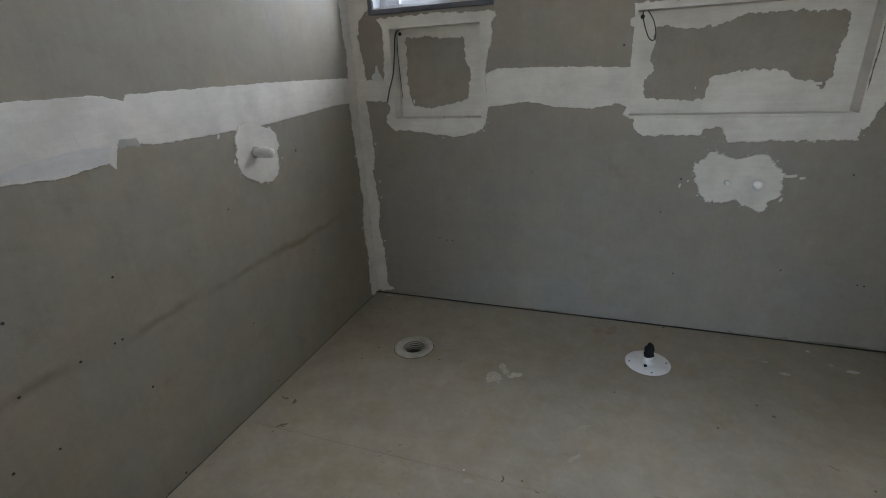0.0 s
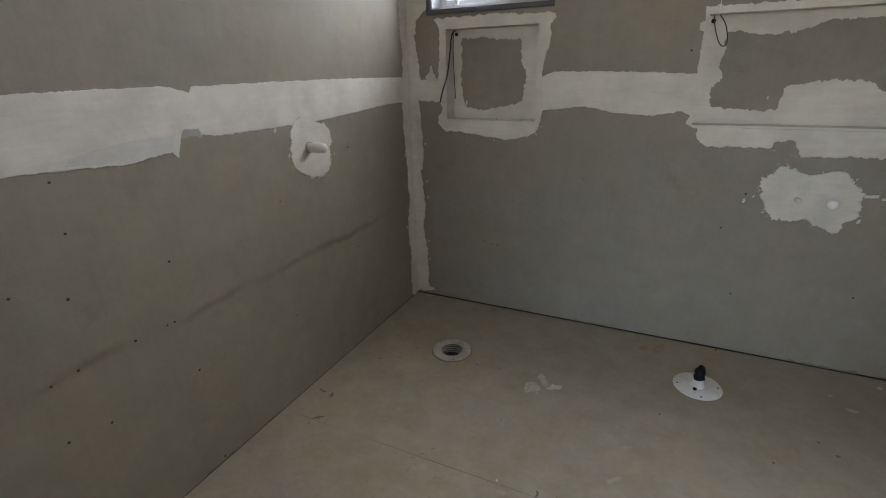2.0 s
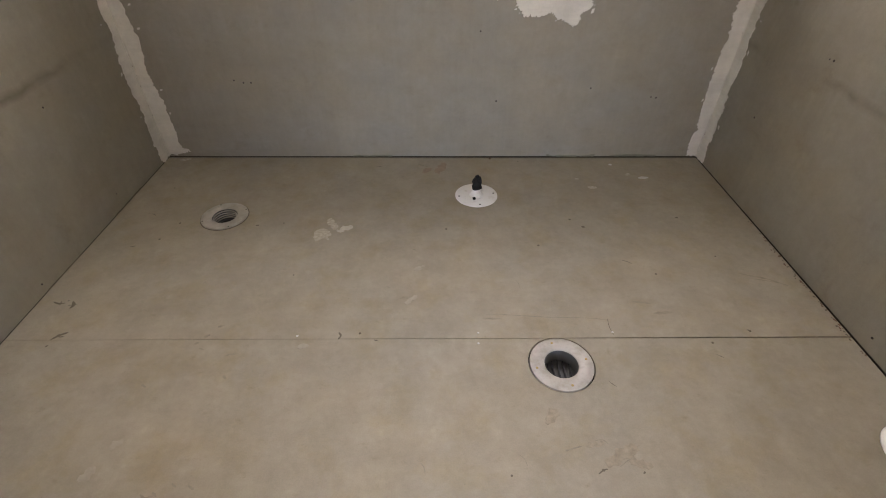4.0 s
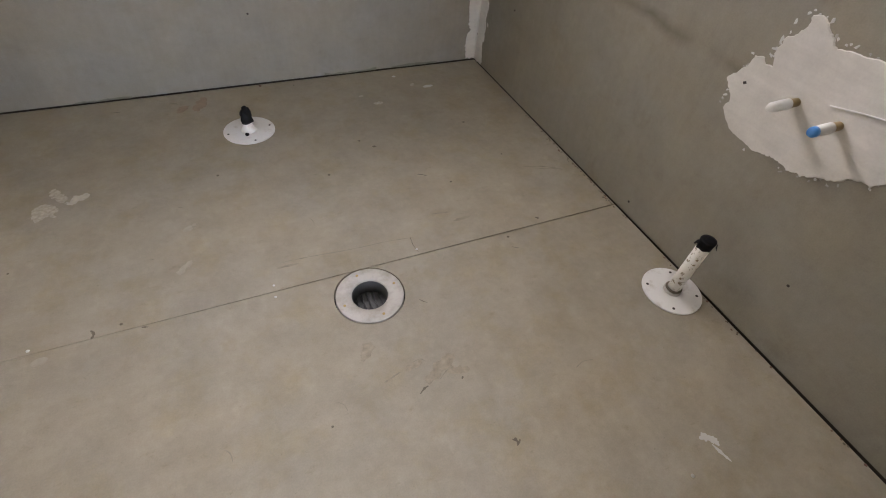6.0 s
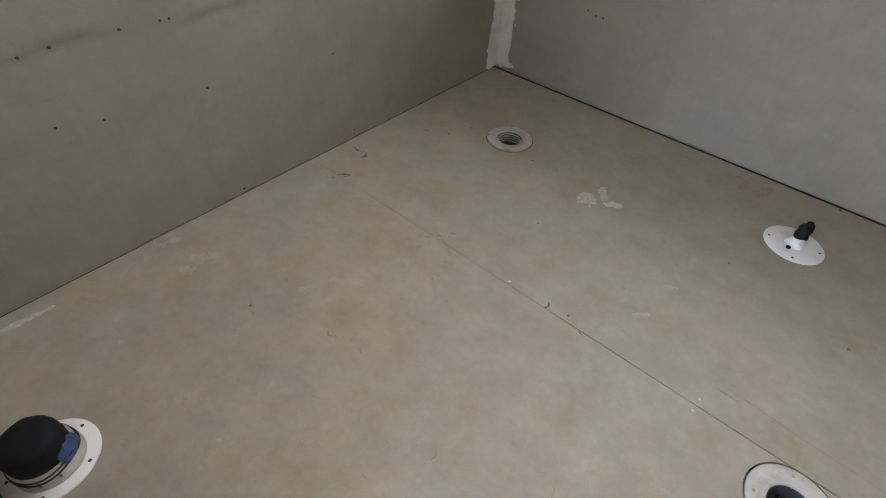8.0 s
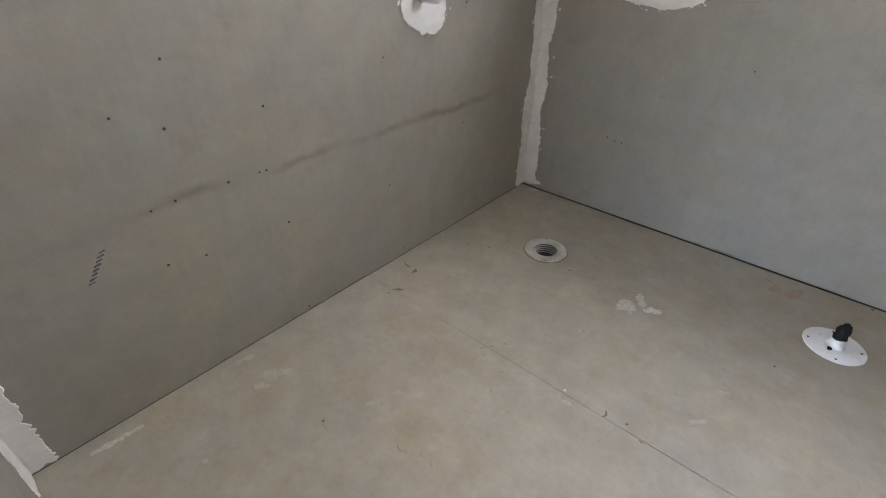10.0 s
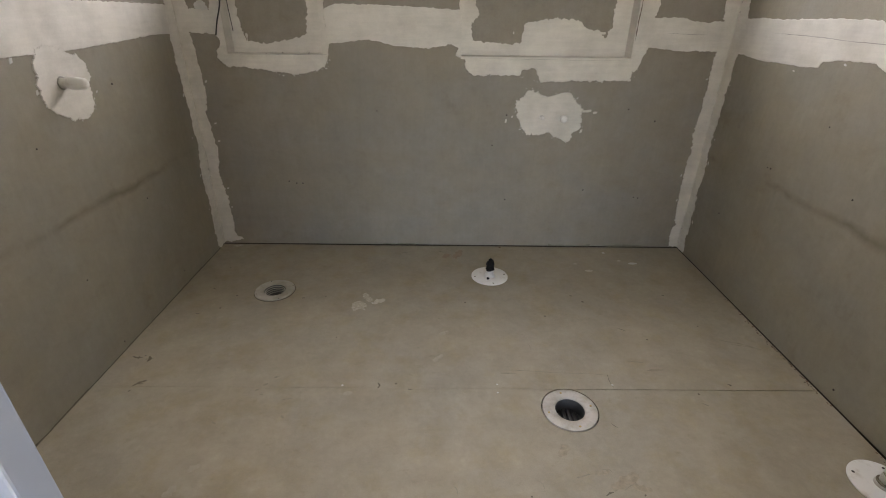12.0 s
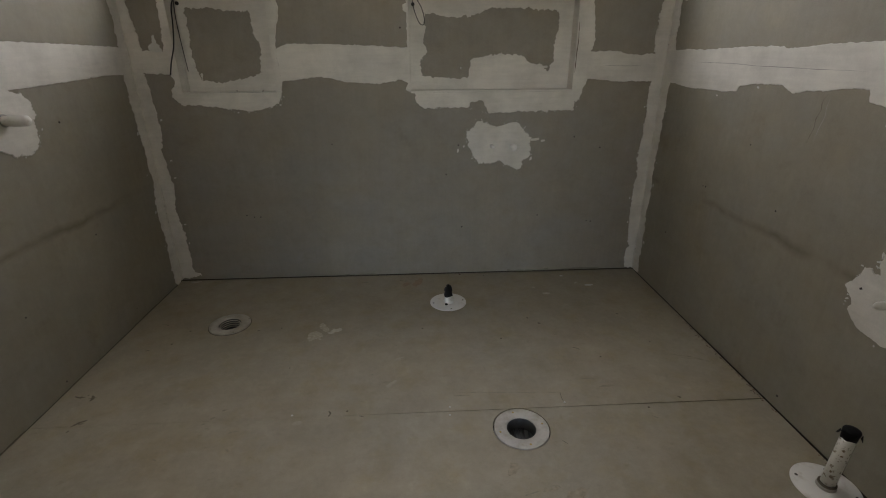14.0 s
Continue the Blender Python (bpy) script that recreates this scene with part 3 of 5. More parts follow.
flecks(wall_back, on_back, [(0.088, z) for z in (0.22, 0.35, 0.62, 0.70, 0.93)] + [(W - 0.082, z) for z in (0.30, 0.48, 0.74, 0.97)] + [(1.675, 0.76), (2.052, 0.72)], 3)
flecks(wall_left, on_left, [(-0.09, z) for z in (0.25, 0.44, 0.66, 0.88)] + [(-0.965, 1.00), (-0.70, 0.97), (-1.02, 1.115), (-1.20, 1.118)], 4)
flecks(wall_right, on_right, [(-0.085, z) for z in (0.22, 0.55, 0.68, 0.95)] + [(-0.50, 1.07), (-0.75, 1.11), (-1.44, 0.70)], 5)



def dry_edge(parent, place, outline, count, reach, seed, lowest=0.0):
    """Specks and drags of compound left by a dry knife just outside an edge."""
    rnd = random.Random(seed)
    n = len(outline)
    mid = Vector((sum(p[0] for p in outline) / n, sum(p[1] for p in outline) / n))
    for k in range(count):
        i = rnd.randrange(n)
        p = Vector(outline[i]).lerp(Vector(outline[(i + 1) % n]), rnd.random())
        away = (p - mid).normalized()
        p = p + away * reach * rnd.random() ** 1.6
        if p.y < lowest:
            continue
        a, b = 0.0015 + 0.0045 * rnd.random() ** 2, 0.001 + 0.002 * rnd.random()
        turn = math.atan2(away.y, away.x) + rnd.gauss(0, 0.5)
        c, d = math.cos(turn), math.sin(turn)
        coat(parent, place, [(p.x + x * c - y * d, p.y + x * d + y * c) for x, y in ((-a, -b), (a * 0.8, -b * 0.6), (a, b * 0.4), (-a * 0.5, b))], 0.0008, rough=0.002, step=0.002, label="speck of jointing compound", name="plaster_fleck", material=M_FAINT if rnd.random() < 0.45 else M_THIN)


dry_edge(wall_right, on_right, [(-1.389, 0.500), (-1.380, 0.569), (-1.395, 0.643), (-1.448, 0.640), (-1.439, 0.704), (-1.467, 0.764), (-1.548, 0.740), (-1.68, 0.745), (-1.80, 0.66), (-1.78, 0.53), (-1.660, 0.474), (-1.518, 0.451)], 70, 0.020, 21)
dry_edge(wall_back, on_back, [(1.692, 0.838), (1.753, 0.901), (1.865, 0.874), (1.962, 0.888), (2.034, 0.813), (2.038, 0.709), (1.972, 0.640), (1.867, 0.685), (1.755, 0.682), (1.701, 0.770)], 46, 0.022, 22)
dry_edge(wall_back, on_back, [(0.172, 1.060), (0.327, 0.990), (0.566, 0.965), (0.703, 0.996), (0.728, 1.061)], 26, 0.014, 23, 0.9)
dry_edge(wall_back, on_back, [(1.370, 1.067), (1.411, 1.045), (1.462, 0.972), (1.691, 0.975), (1.804, 0.944), (2.266, 0.952), (2.291, 1.010)], 34, 0.014, 24, 0.9)
dry_edge(wall_left, on_left, [(-0.708, 1.038), (-0.738, 0.924), (-0.81, 0.900), (-0.896, 0.931), (-0.953, 0.98)], 24, 0.014, 25)

# compound inside the niches, leaving a bare middle
bare1 = [(0.272, 1.458), (0.33, 1.452), (0.398, 1.456), (0.50, 1.444), (0.598, 1.438), (0.588, 1.389), (0.599, 1.322), (0.620, 1.301), (0.611, 1.154), (0.577, 1.135), (0.486, 1.121), (0.393, 1.102), (0.298, 1.114), (0.278, 1.162), (0.270, 1.245), (0.275, 1.347)]
bare2 = [(1.465, 1.437), (1.586, 1.413), (1.70, 1.416), (1.739, 1.429), (1.80, 1.452), (1.852, 1.456), (1.994, 1.454), (2.165, 1.440), (2.175, 1.372), (2.155, 1.275), (2.160, 1.197), (2.140, 1.163), (2.125, 1.150),
         (2.10, 1.182), (2.04, 1.190), (1.986, 1.228), (1.889, 1.238), (1.792, 1.230), (1.716, 1.209), (1.695, 1.117), (1.599, 1.119), (1.450, 1.129), (1.443, 1.200), (1.481, 1.249), (1.463, 1.299), (1.474, 1.359)]
for n, bare in ((N1, bare1), (N2, bare2)):
    hole = ragged(bare, 0.004, 0.013, 40 + n[0])
    coat(wall_back, on_back, rect(n[0] + 0.0005, n[1] - 0.0005, n[2] + 0.0005, n[3] - 0.0005), 0.002, holes=[hole], rough=0.0, base=-NDEEP, label="white jointing compound inside the niche", straight=(0, 1, 2, 3))
for u, v, a, b in ((2.118, 1.172, 0.010, 0.004), (1.66, 1.168, 0.0015, 0.005), (0.30, 1.13, 0.002, 0.02), (0.60, 1.14, 0.016, 0.003)):
    coat(wall_back, on_back, rect(u - a, u + a, v - b, v + b), 0.0028, rough=0.004, base=-NDEEP, label="fleck of jointing compound", step=0.004)

# cracks along the niche and the band joint
def crack(parent, place, pts, width, base, name="crack", dark=False):
    bm = bmesh.new()
    pts = [Vector((p[0], p[1], 0)) for p in pts]
    pts = smooth_path(pts, 10)
    left, right = [], []
    for i, p in enumerate(pts):
        d = (pts[min(i + 1, len(pts) - 1)] - pts[max(i - 1, 0)]).normalized()
        wd = width * (0.35 + 0.65 * abs(noise.noise(Vector((p.x * 50, p.y * 50, 1.0)))) * 2) * min(1, 4 * i / len(pts) + 0.1, 4 * (1 - i / len(pts)) + 0.1)
        off = Vector((-d.y, d.x, 0)) * wd / 2
        q = p + Vector((-d.y, d.x, 0)) * 0.002 * noise.noise(Vector((p.x * 30, p.y * 30, 5)))
        left.append((q + off).xy)
        right.append((q - off).xy)
    a = [bm.verts.new(place(p[0], p[1], base)) for p in left]
    b = [bm.verts.new(place(p[0], p[1], base)) for p in right]
    for k in range(len(a) - 1):
        bm.faces.new([a[k], a[k + 1], b[k + 1], b[k]])
    part(name, bm, M_SCUFF_SHADE if dark else M_CRACK, parent, "thin dark crack" if dark else "thin grey crack")


crack(wall_back, on_back, [(2.252, 1.39), (2.254, 1.30), (2.251, 1.22), (2.250, 1.14)], 0.006, 0.0045, dark=True)
crack(wall_back, on_back, [(0.25, 1.0600), (0.40, 1.0595), (0.66, 1.0603), (0.728, 1.062)], 0.003, 0.0042)
crack(wall_back, on_back, [(1.48, 1.052), (1.70, 1.053), (2.0, 1.051), (2.2, 1.053)], 0.002, 0.0042)
crack(wall_back, on_back, [(2.40, 1.178), (2.50, 1.176), (2.60, 1.177)], 0.003, 0.0035)
crack(wall_right, on_right, [(-0.30, 1.196), (-0.55, 1.194), (-0.80, 1.186), (-1.20, 1.182)], 0.0035, 0.0035)
crack(wall_right, on_right, [(-1.085, 1.112), (-1.070, 1.085), (-1.074, 1.06), (-1.064, 1.03), (-1.066, 1.0), (-1.058, 0.975), (-1.052, 0.95)], 0.0035, 0.0012, "hairline_crack", True)
crack(wall_right, on_right, [(-1.100, 1.105), (-1.093, 1.07), (-1.095, 1.04), (-1.086, 1.0), (-1.080, 0.96)], 0.0030, 0.0012, "hairline_crack")

# right wall
coat(wall_right, on_right, [(-0.004, 1.244), (-0.199, 1.252), (-0.352, 1.248), (-0.613, 1.256), (-0.794, 1.255), (-0.876, 1.247), (-1.076, 1.259), (-1.6, 1.262), (-2.38, 1.26), (-2.38, 1.09), (-1.7, 1.085), (-1.30, 1.09),
     (-1.235, 1.10), (-1.225, 1.135), (-1.13, 1.131), (-1.065, 1.119), (-1.007, 1.117), (-0.936, 1.103), (-0.872, 1.127), (-0.732, 1.125), (-0.640, 1.112), (-0.625, 1.09), (-0.572, 1.085), (-0.456, 1.084), (-0.257, 1.083), (-0.12, 1.097), (-0.004, 1.100)], 0.002, label=BAND, rough=0.0045)
coat(wall_right, on_right, [(-1.389, 0.500), (-1.395, 0.525), (-1.356, 0.569), (-1.391, 0.616), (-1.395, 0.643), (-1.417, 0.649), (-1.427, 0.637), (-1.448, 0.640), (-1.436, 0.676), (-1.439, 0.704), (-1.456, 0.718), (-1.471, 0.742),
     (-1.467, 0.764), (-1.490, 0.769), (-1.528, 0.743), (-1.548, 0.729), (-1.60, 0.735), (-1.68, 0.745), (-1.75, 0.72), (-1.80, 0.66), (-1.81, 0.58), (-1.78, 0.53), (-1.739, 0.523), (-1.710, 0.499), (-1.660, 0.474), (-1.619, 0.459),
     (-1.574, 0.466), (-1.518, 0.451), (-1.447, 0.461), (-1.417, 0.476)], 0.0032, label=PATCH, rough=0.006, step=0.004)
coat(wall_right, on_right, [(-1.402, 0.580), (-1.409, 0.585), (-1.413, 0.580), (-1.406, 0.575)], 0.0036, rough=0.002, material=M_HOLE, label="bare chip in the patch", step=0.005)
coat(wall_right, on_right, strip(0.0, -0.070, 0.008, H, 12.0), 0.003, label=CORNER, rough=0.015, step=0.0034)
coat(wall_right, on_right, [(-0.05, 1.50), (-0.10, 1.47), (-0.165, 1.49), (-0.17, 1.55), (-0.12, 1.60), (-0.05, 1.62)], 0.0026, rough=0.008, label="lump of jointing compound by the corner")

# front wall, beside the doorway
coat(wall_front, on_front, strip(0.0, 0.098, 0.008, H, 15.0), 0.003, label=CORNER, rough=0.015, step=0.0034)
coat(wall_front, on_front, [(0.62, 0.03), (0.70, 0.02), (0.76, 0.08), (0.74, 0.17), (0.69, 0.18), (0.65, 0.11)], 0.0024, label="white jointing compound low on the wall", rough=0.006)
coat(wall_front, on_front, [(0.70, 0.36), (0.75, 0.28), (0.85, 0.26), (0.95, 0.30), (0.96, 0.48), (0.82, 0.50), (0.73, 0.45)], 0.0024, label="white jointing compound beside the door frame", rough=0.006)
coat(wall_front, on_front, [(0.004, 1.13), (0.5, 1.12), (0.96, 1.125), (0.96, 1.265), (0.5, 1.27), (0.004, 1.27)], 0.002, label=BAND, rough=0.006)


# ---- windows ----
def window(number, x0, x1, z0, z1, stiles, widths, clear_from, label):
    """A white aluminium slider set to the outside of the wall, with a grey trim round the reveal."""
    win = tagged(new(f"window_{number}"), label, "window", kind="structure")
    # reveal lining
    for a in ((x0, x0 + 0.006, z0, z1), (x1 - 0.006, x1, z0, z1), (x0 + 0.006, x1 - 0.006, z0, z0 + 0.006), (x0 + 0.006, x1 - 0.006, z1 - 0.006, z1)):
        bm = bmesh.new()
        box(bm, a[0], a[1], -0.002, 0.10, a[2], a[3])
        part("reveal_lining", bm, M_ALU, win)
    # trim, mitred look: four bars butted end to end
    tw = 0.023
    for a in ((x0 - tw, x0, z0 - tw, z1 + tw), (x1, x1 + tw, z0 - tw, z1 + tw), (x0, x1, z0 - tw, z0), (x0, x1, z1, z1 + tw)):
        bm = bmesh.new()
        box(bm, a[0], a[1], -0.010, 0.004, a[2], a[3], 0.003)
        part("window_trim", bm, M_TRIM, win, "grey metal trim")
    # outer frame
    fw = 0.026
    for a in ((x0, x0 + fw, z0, z1), (x1 - fw, x1, z0, z1), (x0 + fw, x1 - fw, z0, z0 + fw), (x0 + fw, x1 - fw, z1 - fw, z1)):
        bm = bmesh.new()
        box(bm, a[0] + 0.0065 * (a[0] == x0), a[1] - 0.0065 * (a[1] == x1), 0.085, 0.150, a[2] + 0.0065 * (a[2] == z0), a[3] - 0.0065 * (a[3] == z1), 0.002)
        part("window_frame", bm, M_ALU, win)
    # track lip
    bm = bmesh.new()
    box(bm, x0 + fw, x1 - fw, 0.112, 0.116, z0 + fw, z0 + fw + 0.010)
    part("track", bm, M_ALU, win)
    # sashes
    cuts = [x0 + fw, *stiles, x1 - fw]
    for k in range(len(cuts) - 1):
        a, b = cuts[k], cuts[k + 1]
        y = 0.098 if k % 2 == 0 else 0.126
        sw = 0.022
        wl, wr = (widths[k - 1] if k else sw), (widths[k] if k < len(widths) else sw)
        sash = new("sash")
        sash.parent = win
        a2, b2 = a - (wl / 2 if k else 0), b + (wr / 2 if k < len(cuts) - 2 else 0)
        for c in ((a2, a2 + wl, z0 + fw, z1 - fw), (b2 - wr, b2, z0 + fw, z1 - fw), (a2 + wl, b2 - wr, z0 + fw + 0.001, z0 + fw + sw), (a2 + wl, b2 - wr, z1 - fw - sw, z1 - fw - 0.001)):
            bm = bmesh.new()
            box(bm, c[0], c[1], y - 0.009, y + 0.009, c[2], c[3], 0.002)
            part("sash_bar", bm, M_ALU, sash)
        bm = bmesh.new()
        box(bm, a2 + wl - 0.003, b2 - wr + 0.003, y - 0.002, y + 0.002, z0 + fw + sw - 0.003, z1 - fw - sw + 0.003)
        pane = part("pane", bm, M_CLEAR if k >= clear_from else M_OBSCURE, sash, "clear pane" if k >= clear_from else "obscure white pane")
        pane.visible_shadow = False
    return win


window_1 = window(1, *OPENINGS[0], [0.243, 0.482], [0.022, 0.048], 2, "white aluminium sliding window above a niche, partly open")
window(2, *OPENINGS[1], [1.408, 1.838, 1.975], [0.042, 0.030, 0.042], 9, "wide white aluminium sliding window with obscure glass")
# latches and handles
for win, x, z, h in ((window_1, 0.482, 1.70, 0.055), (window_1, 0.246, 1.665, 0.05)):
    bm = bmesh.new()
    box(bm, x - 0.009, x + 0.009, 0.074, 0.090, z - h / 2, z + h / 2, 0.004)
    box(bm, x - 0.004, x + 0.004, 0.066, 0.080, z - h / 4, z + h / 2 - 0.004, 0.002)
    part("latch", bm, M_BLACK, win, "small black window latch")
bm = bmesh.new()
tube(bm, [(0.725, 0.082, 1.80), (0.715, 0.070, 1.80), (0.715, 0.070, 1.825), (0.725, 0.082, 1.825)], 0.003, 6)
part("keeper", bm, M_BLACK, window_1, "small wire keeper")
for z in (1.66, 1.80, 1.94):
    bm = bmesh.new()
    lathe(bm, [(0.004, 0), (0.004, 0.0015), (0.001, 0.002)], 10, Matrix.Translation((0.1525, 0.05, z)) @ Matrix.Rotation(radians(90), 4, "Y"))
    part("reveal_screw", bm, M_STEEL, window_1)


# ---- doorway ----
door = tagged(new("door_1"), "open doorway with a pale primed timber frame", "door frame", kind="structure")
dx0, dx1, _, dh = DOOR
LIP, IN = FRONT + 0.022, FRONT + 0.003
for side in (1, -1):
    e = dx0 if side > 0 else dx1
    for nm, a, y0, y1 in (("jamb_lip", 0.0585, IN, LIP), ("jamb", 0.037, FRONT - 0.125, IN)):
        bm = bmesh.new()
        box(bm, min(e, e + side * a), max(e, e + side * a), y0, y1, 0.001, dh, 0.0015)
        part(nm, bm, M_PRIMER, door)
bm = bmesh.new()
box(bm, dx0 + 0.0585, dx1 - 0.0585, FRONT - 0.125, LIP, dh - 0.037, dh, 0.0015)
part("head", bm, M_PRIMER, door)


# ---- floor flanges and pipes ----
def bolts(parent, r, n, turn, z, size=0.0045, material=None):
    for k in range(n):
        a = turn + 2 * math.pi * k / n
        bm = bmesh.new()
        lathe(bm, [(size, z - 0.001), (size, z + 0.0008), (size * 0.6, z + 0.0014)], 8, Matrix.Translation((r * math.cos(a), r * math.sin(a), 0)))
        part("screw", bm, material or M_HOLE, parent)


def ring_flange(parent, outer, inner, z0, z1, material, label=""):
    bm = bmesh.new()
    lathe(bm, [(inner, z0), (outer, z0), (outer, z1 - 0.001), (outer - 0.0015, z1), (inner + 0.003, z1), (inner, z1 - 0.003)], 64, closed=True)
    return part("flange", bm, material, parent, label, True)


def open_drain(x, y, z0, z1, material, label, ribs, turn):
    d = thing("floor_drain", x, y, 0, label, "floor drain")
    ring_flange(d, 0.0978 if not ribs else 0.0965, 0.052, z0, z1, material)
    bm = bmesh.new()
    prof = [(0.0535, z0 + 0.0005)]
    steps = 7
    for k in range(steps):
        z = z1 - 0.004 - k * 0.011
        prof += [(0.0515, z), (0.0515, z - 0.005), (0.0455, z - 0.0065), (0.0455, z - 0.010)] if ribs else [(0.0515, z), (0.0515, z - 0.010)]
    bm2 = [(0.0545, z1 - 0.010), *prof[1:], (0.0470, -0.16), (0.0545, -0.16)]
    lathe(bm, bm2, 48, closed=True)
    throat = part("pipe", bm, M_THROAT, d, "threaded throat, coloured dark for its shade" if ribs else "open throat, coloured dark for its shade")
    bm = bmesh.new()
    lathe(bm, [(0.0965, -0.0005), (0.1005, -0.0005), (0.1005, 0.0007), (0.0965, 0.0007)], 64, closed=True)
    if ribs:
        # seating shadow of the flange, painted as a dark ring
        part("flange_shadow_ring", bm, M_SCUFF_SHADE, d, "dark ring painted as the flange's edge shadow")
        # dark disc added as shaded depth; pale threads stand out against the darkened throat
        bm = bmesh.new()
        lathe(bm, [(0.0462, -0.056), (0.0462, -0.050)], 32)
        part("throat_shade_disc", bm, M_DARK, d, "dark disc standing in for the throat's shaded depth")
        for k in range(4):
            bm = bmesh.new()
            tube(bm, [(0.0478 * math.cos(a), 0.0478 * math.sin(a), -0.004 - 0.011 * k) for a in [q * 2 * math.pi / 40 for q in range(41)]], 0.0028, 6)
            part("thread", bm, M_PVC_GREY, throat, "pale screw thread", True)
    else:
        bm.free()
    bm = bmesh.new()
    lathe(bm, [(0.054, -0.165), (0.054, -0.161)], 32)
    part("trap_bottom", bm, M_DARK, d)
    bolts(d, 0.080 if not ribs else 0.090, 4, turn, z1, 0.0042 if not ribs else 0.003, None if ribs else M_BRASS)
    return d


open_drain(*DRAIN_A, 0.0005, 0.006, M_PVC_DULL, "dusty white plastic drain flange with threaded throat", True, 0.5)
d_c = open_drain(*DRAIN_C, -0.018, 0.0015, M_PVC_GREY, "white plastic floor waste flange with a open throat, coloured dark for its shade", False, 0.2)
bm = bmesh.new()
lathe(bm, [(0.0512, -0.060), (0.0512, -0.052)], 40)
plate = part("grate_plate", bm, M_THROAT, d_c, "dark grey strainer plate")
# black grate bars down in the large waste
for k in range(5):
    bm = bmesh.new()
    x = -0.034 + 0.017 * k
    half = math.sqrt(0.045 ** 2 - x * x)
    box(bm, x - 0.0015, x + 0.0015, -half, half, -0.052, -0.040, 0.0005)
    part("grate_bar", bm, M_BLACK, plate, "dark plastic bar")


def solid_flange(parent, r, material):
    bm = bmesh.new()
    lathe(bm, [(r, 0.0005), (r, 0.0035), (r - 0.002, 0.0048), (0.02, 0.0055)], 64)
    return part("flange", bm, material, parent, "", True)


def crumple(bm, amount, seed, zmin=-1):
    for v in bm.verts:
        if v.co.z > zmin:
            n = noise.noise_vector(v.co * 45 + Vector((seed, 0, 0)))
            v.co += n * amount


# small stub wrapped in black tape
d_b = thing("pipe_stub", *DRAIN_B, 0, "white round floor flange with a small black-taped pipe end", "pipe")
solid_flange(d_b, 0.0965, M_PVC)
bm = bmesh.new()
lathe(bm, [(0.032, 0.004), (0.027, 0.012), (0.021, 0.022), (0.0195, 0.058), (0.0185, 0.058)], 28)
part("pipe", bm, M_PVC, d_b, "", True)
bm = bmesh.new()
lathe(bm, [(0.0195, 0.044), (0.0210, 0.052), (0.0208, 0.060), (0.0215, 0.070), (0.0205, 0.084), (0.0150, 0.092), (0.0080, 0.097), (0.0095, 0.106), (0.003, 0.112)], 24)
crumple(bm, 0.010, 3)
part("tape_wrap", bm, M_TAPE, d_b, "crumpled black tape over the pipe end", True)
bolts(d_b, 0.080, 4, 0.15, 0.0046)
bm = bmesh.new()
lathe(bm, [(0.0075, 0.0), (0.008, 0.006), (0.003, 0.008)], 9, Matrix.Translation((-0.012, -0.038, 0.0045)))
crumple(bm, 0.003, 8)
part("tape_scrap", bm, M_TAPE, d_b)

# taller pipe by the right-hand wall
d_d = thing("waste_pipe", *DRAIN_D, 0, "splattered white waste pipe with black-taped top on a floor flange", "pipe")
bm = bmesh.new()
lathe(bm, [(0.0915, 0.0005), (0.0915, 0.0035), (0.0895, 0.0048), (0.02, 0.0055)], 64)
part("flange", bm, M_PVC, d_d, "clean white flange", True)
bm = bmesh.new()
lathe(bm, [(0.027, 0.005), (0.027, 0.010), (0.024, 0.014), (0.0222, 0.016)], 36)
part("collar", bm, M_PVC_GREY, d_d, "", True)
bm = bmesh.new()
lathe(bm, [(0.0222, 0.015), (0.0246, 0.016), (0.0250, 0.0185), (0.0244, 0.021), (0.0220, 0.0215)], 36)
crumple(bm, 0.0012, 14)
part("sealing_ring", bm, M_SCUFF_SHADE, d_d, "dark rubber ring at the pipe foot", True)
bm = bmesh.new()
lathe(bm, [(0.0198, 0.006), (0.0198, 0.214)], 36)
part("pipe", bm, M_SPECK, d_d, "white pipe with brown splatters", True)
bm = bmesh.new()
lathe(bm, [(0.0204, 0.196), (0.0212, 0.206), (0.0226, 0.221), (0.0217, 0.224), (0.012, 0.225), (0.002, 0.2245)], 32)
for v in bm.verts:
    if 0.186 < v.co.z < 0.201:
        v.co.z += 0.010 * noise.noise(Vector((v.co.x * 60, v.co.y * 60, 2)))
part("tape_cap", bm, M_TAPE, d_d, "black tape over the pipe mouth", True)
for a, l in ((0.3, 0.018), (2.6, 0.014), (5.2, 0.012)):
    bm = bmesh.new()
    q = Matrix.Rotation(a, 4, "Z")
    vs = [bm.verts.new(q @ Vector(p)) for p in ((0.0240, -0.006, 0.216), (0.0240, 0.007, 0.219), (0.025 + l * 0.3, 0.002, 0.219 - l), (0.027 + l * 0.3, -0.003, 0.216 - l))]
    bm.faces.new(vs)
    ws = [bm.verts.new(v.co + (q @ Vector((0.0012, 0, 0)))) for v in vs]
    bm.faces.new(list(reversed(ws)))
    for k in range(4):
        bm.faces.new([vs[k], vs[(k + 1) % 4], ws[(k + 1) % 4], ws[k]])
    part("tape_tail", bm, M_TAPE, d_d)
lean = Matrix.Shear("XY", 4, (0.045, 0.0))
for ob in d_d.children:
    if ob.name.split(".")[0] in ("pipe", "tape_cap", "tape_tail"):
        ob.data.transform(lean)
bolts(d_d, 0.075, 4, 0.9, 0.0046)

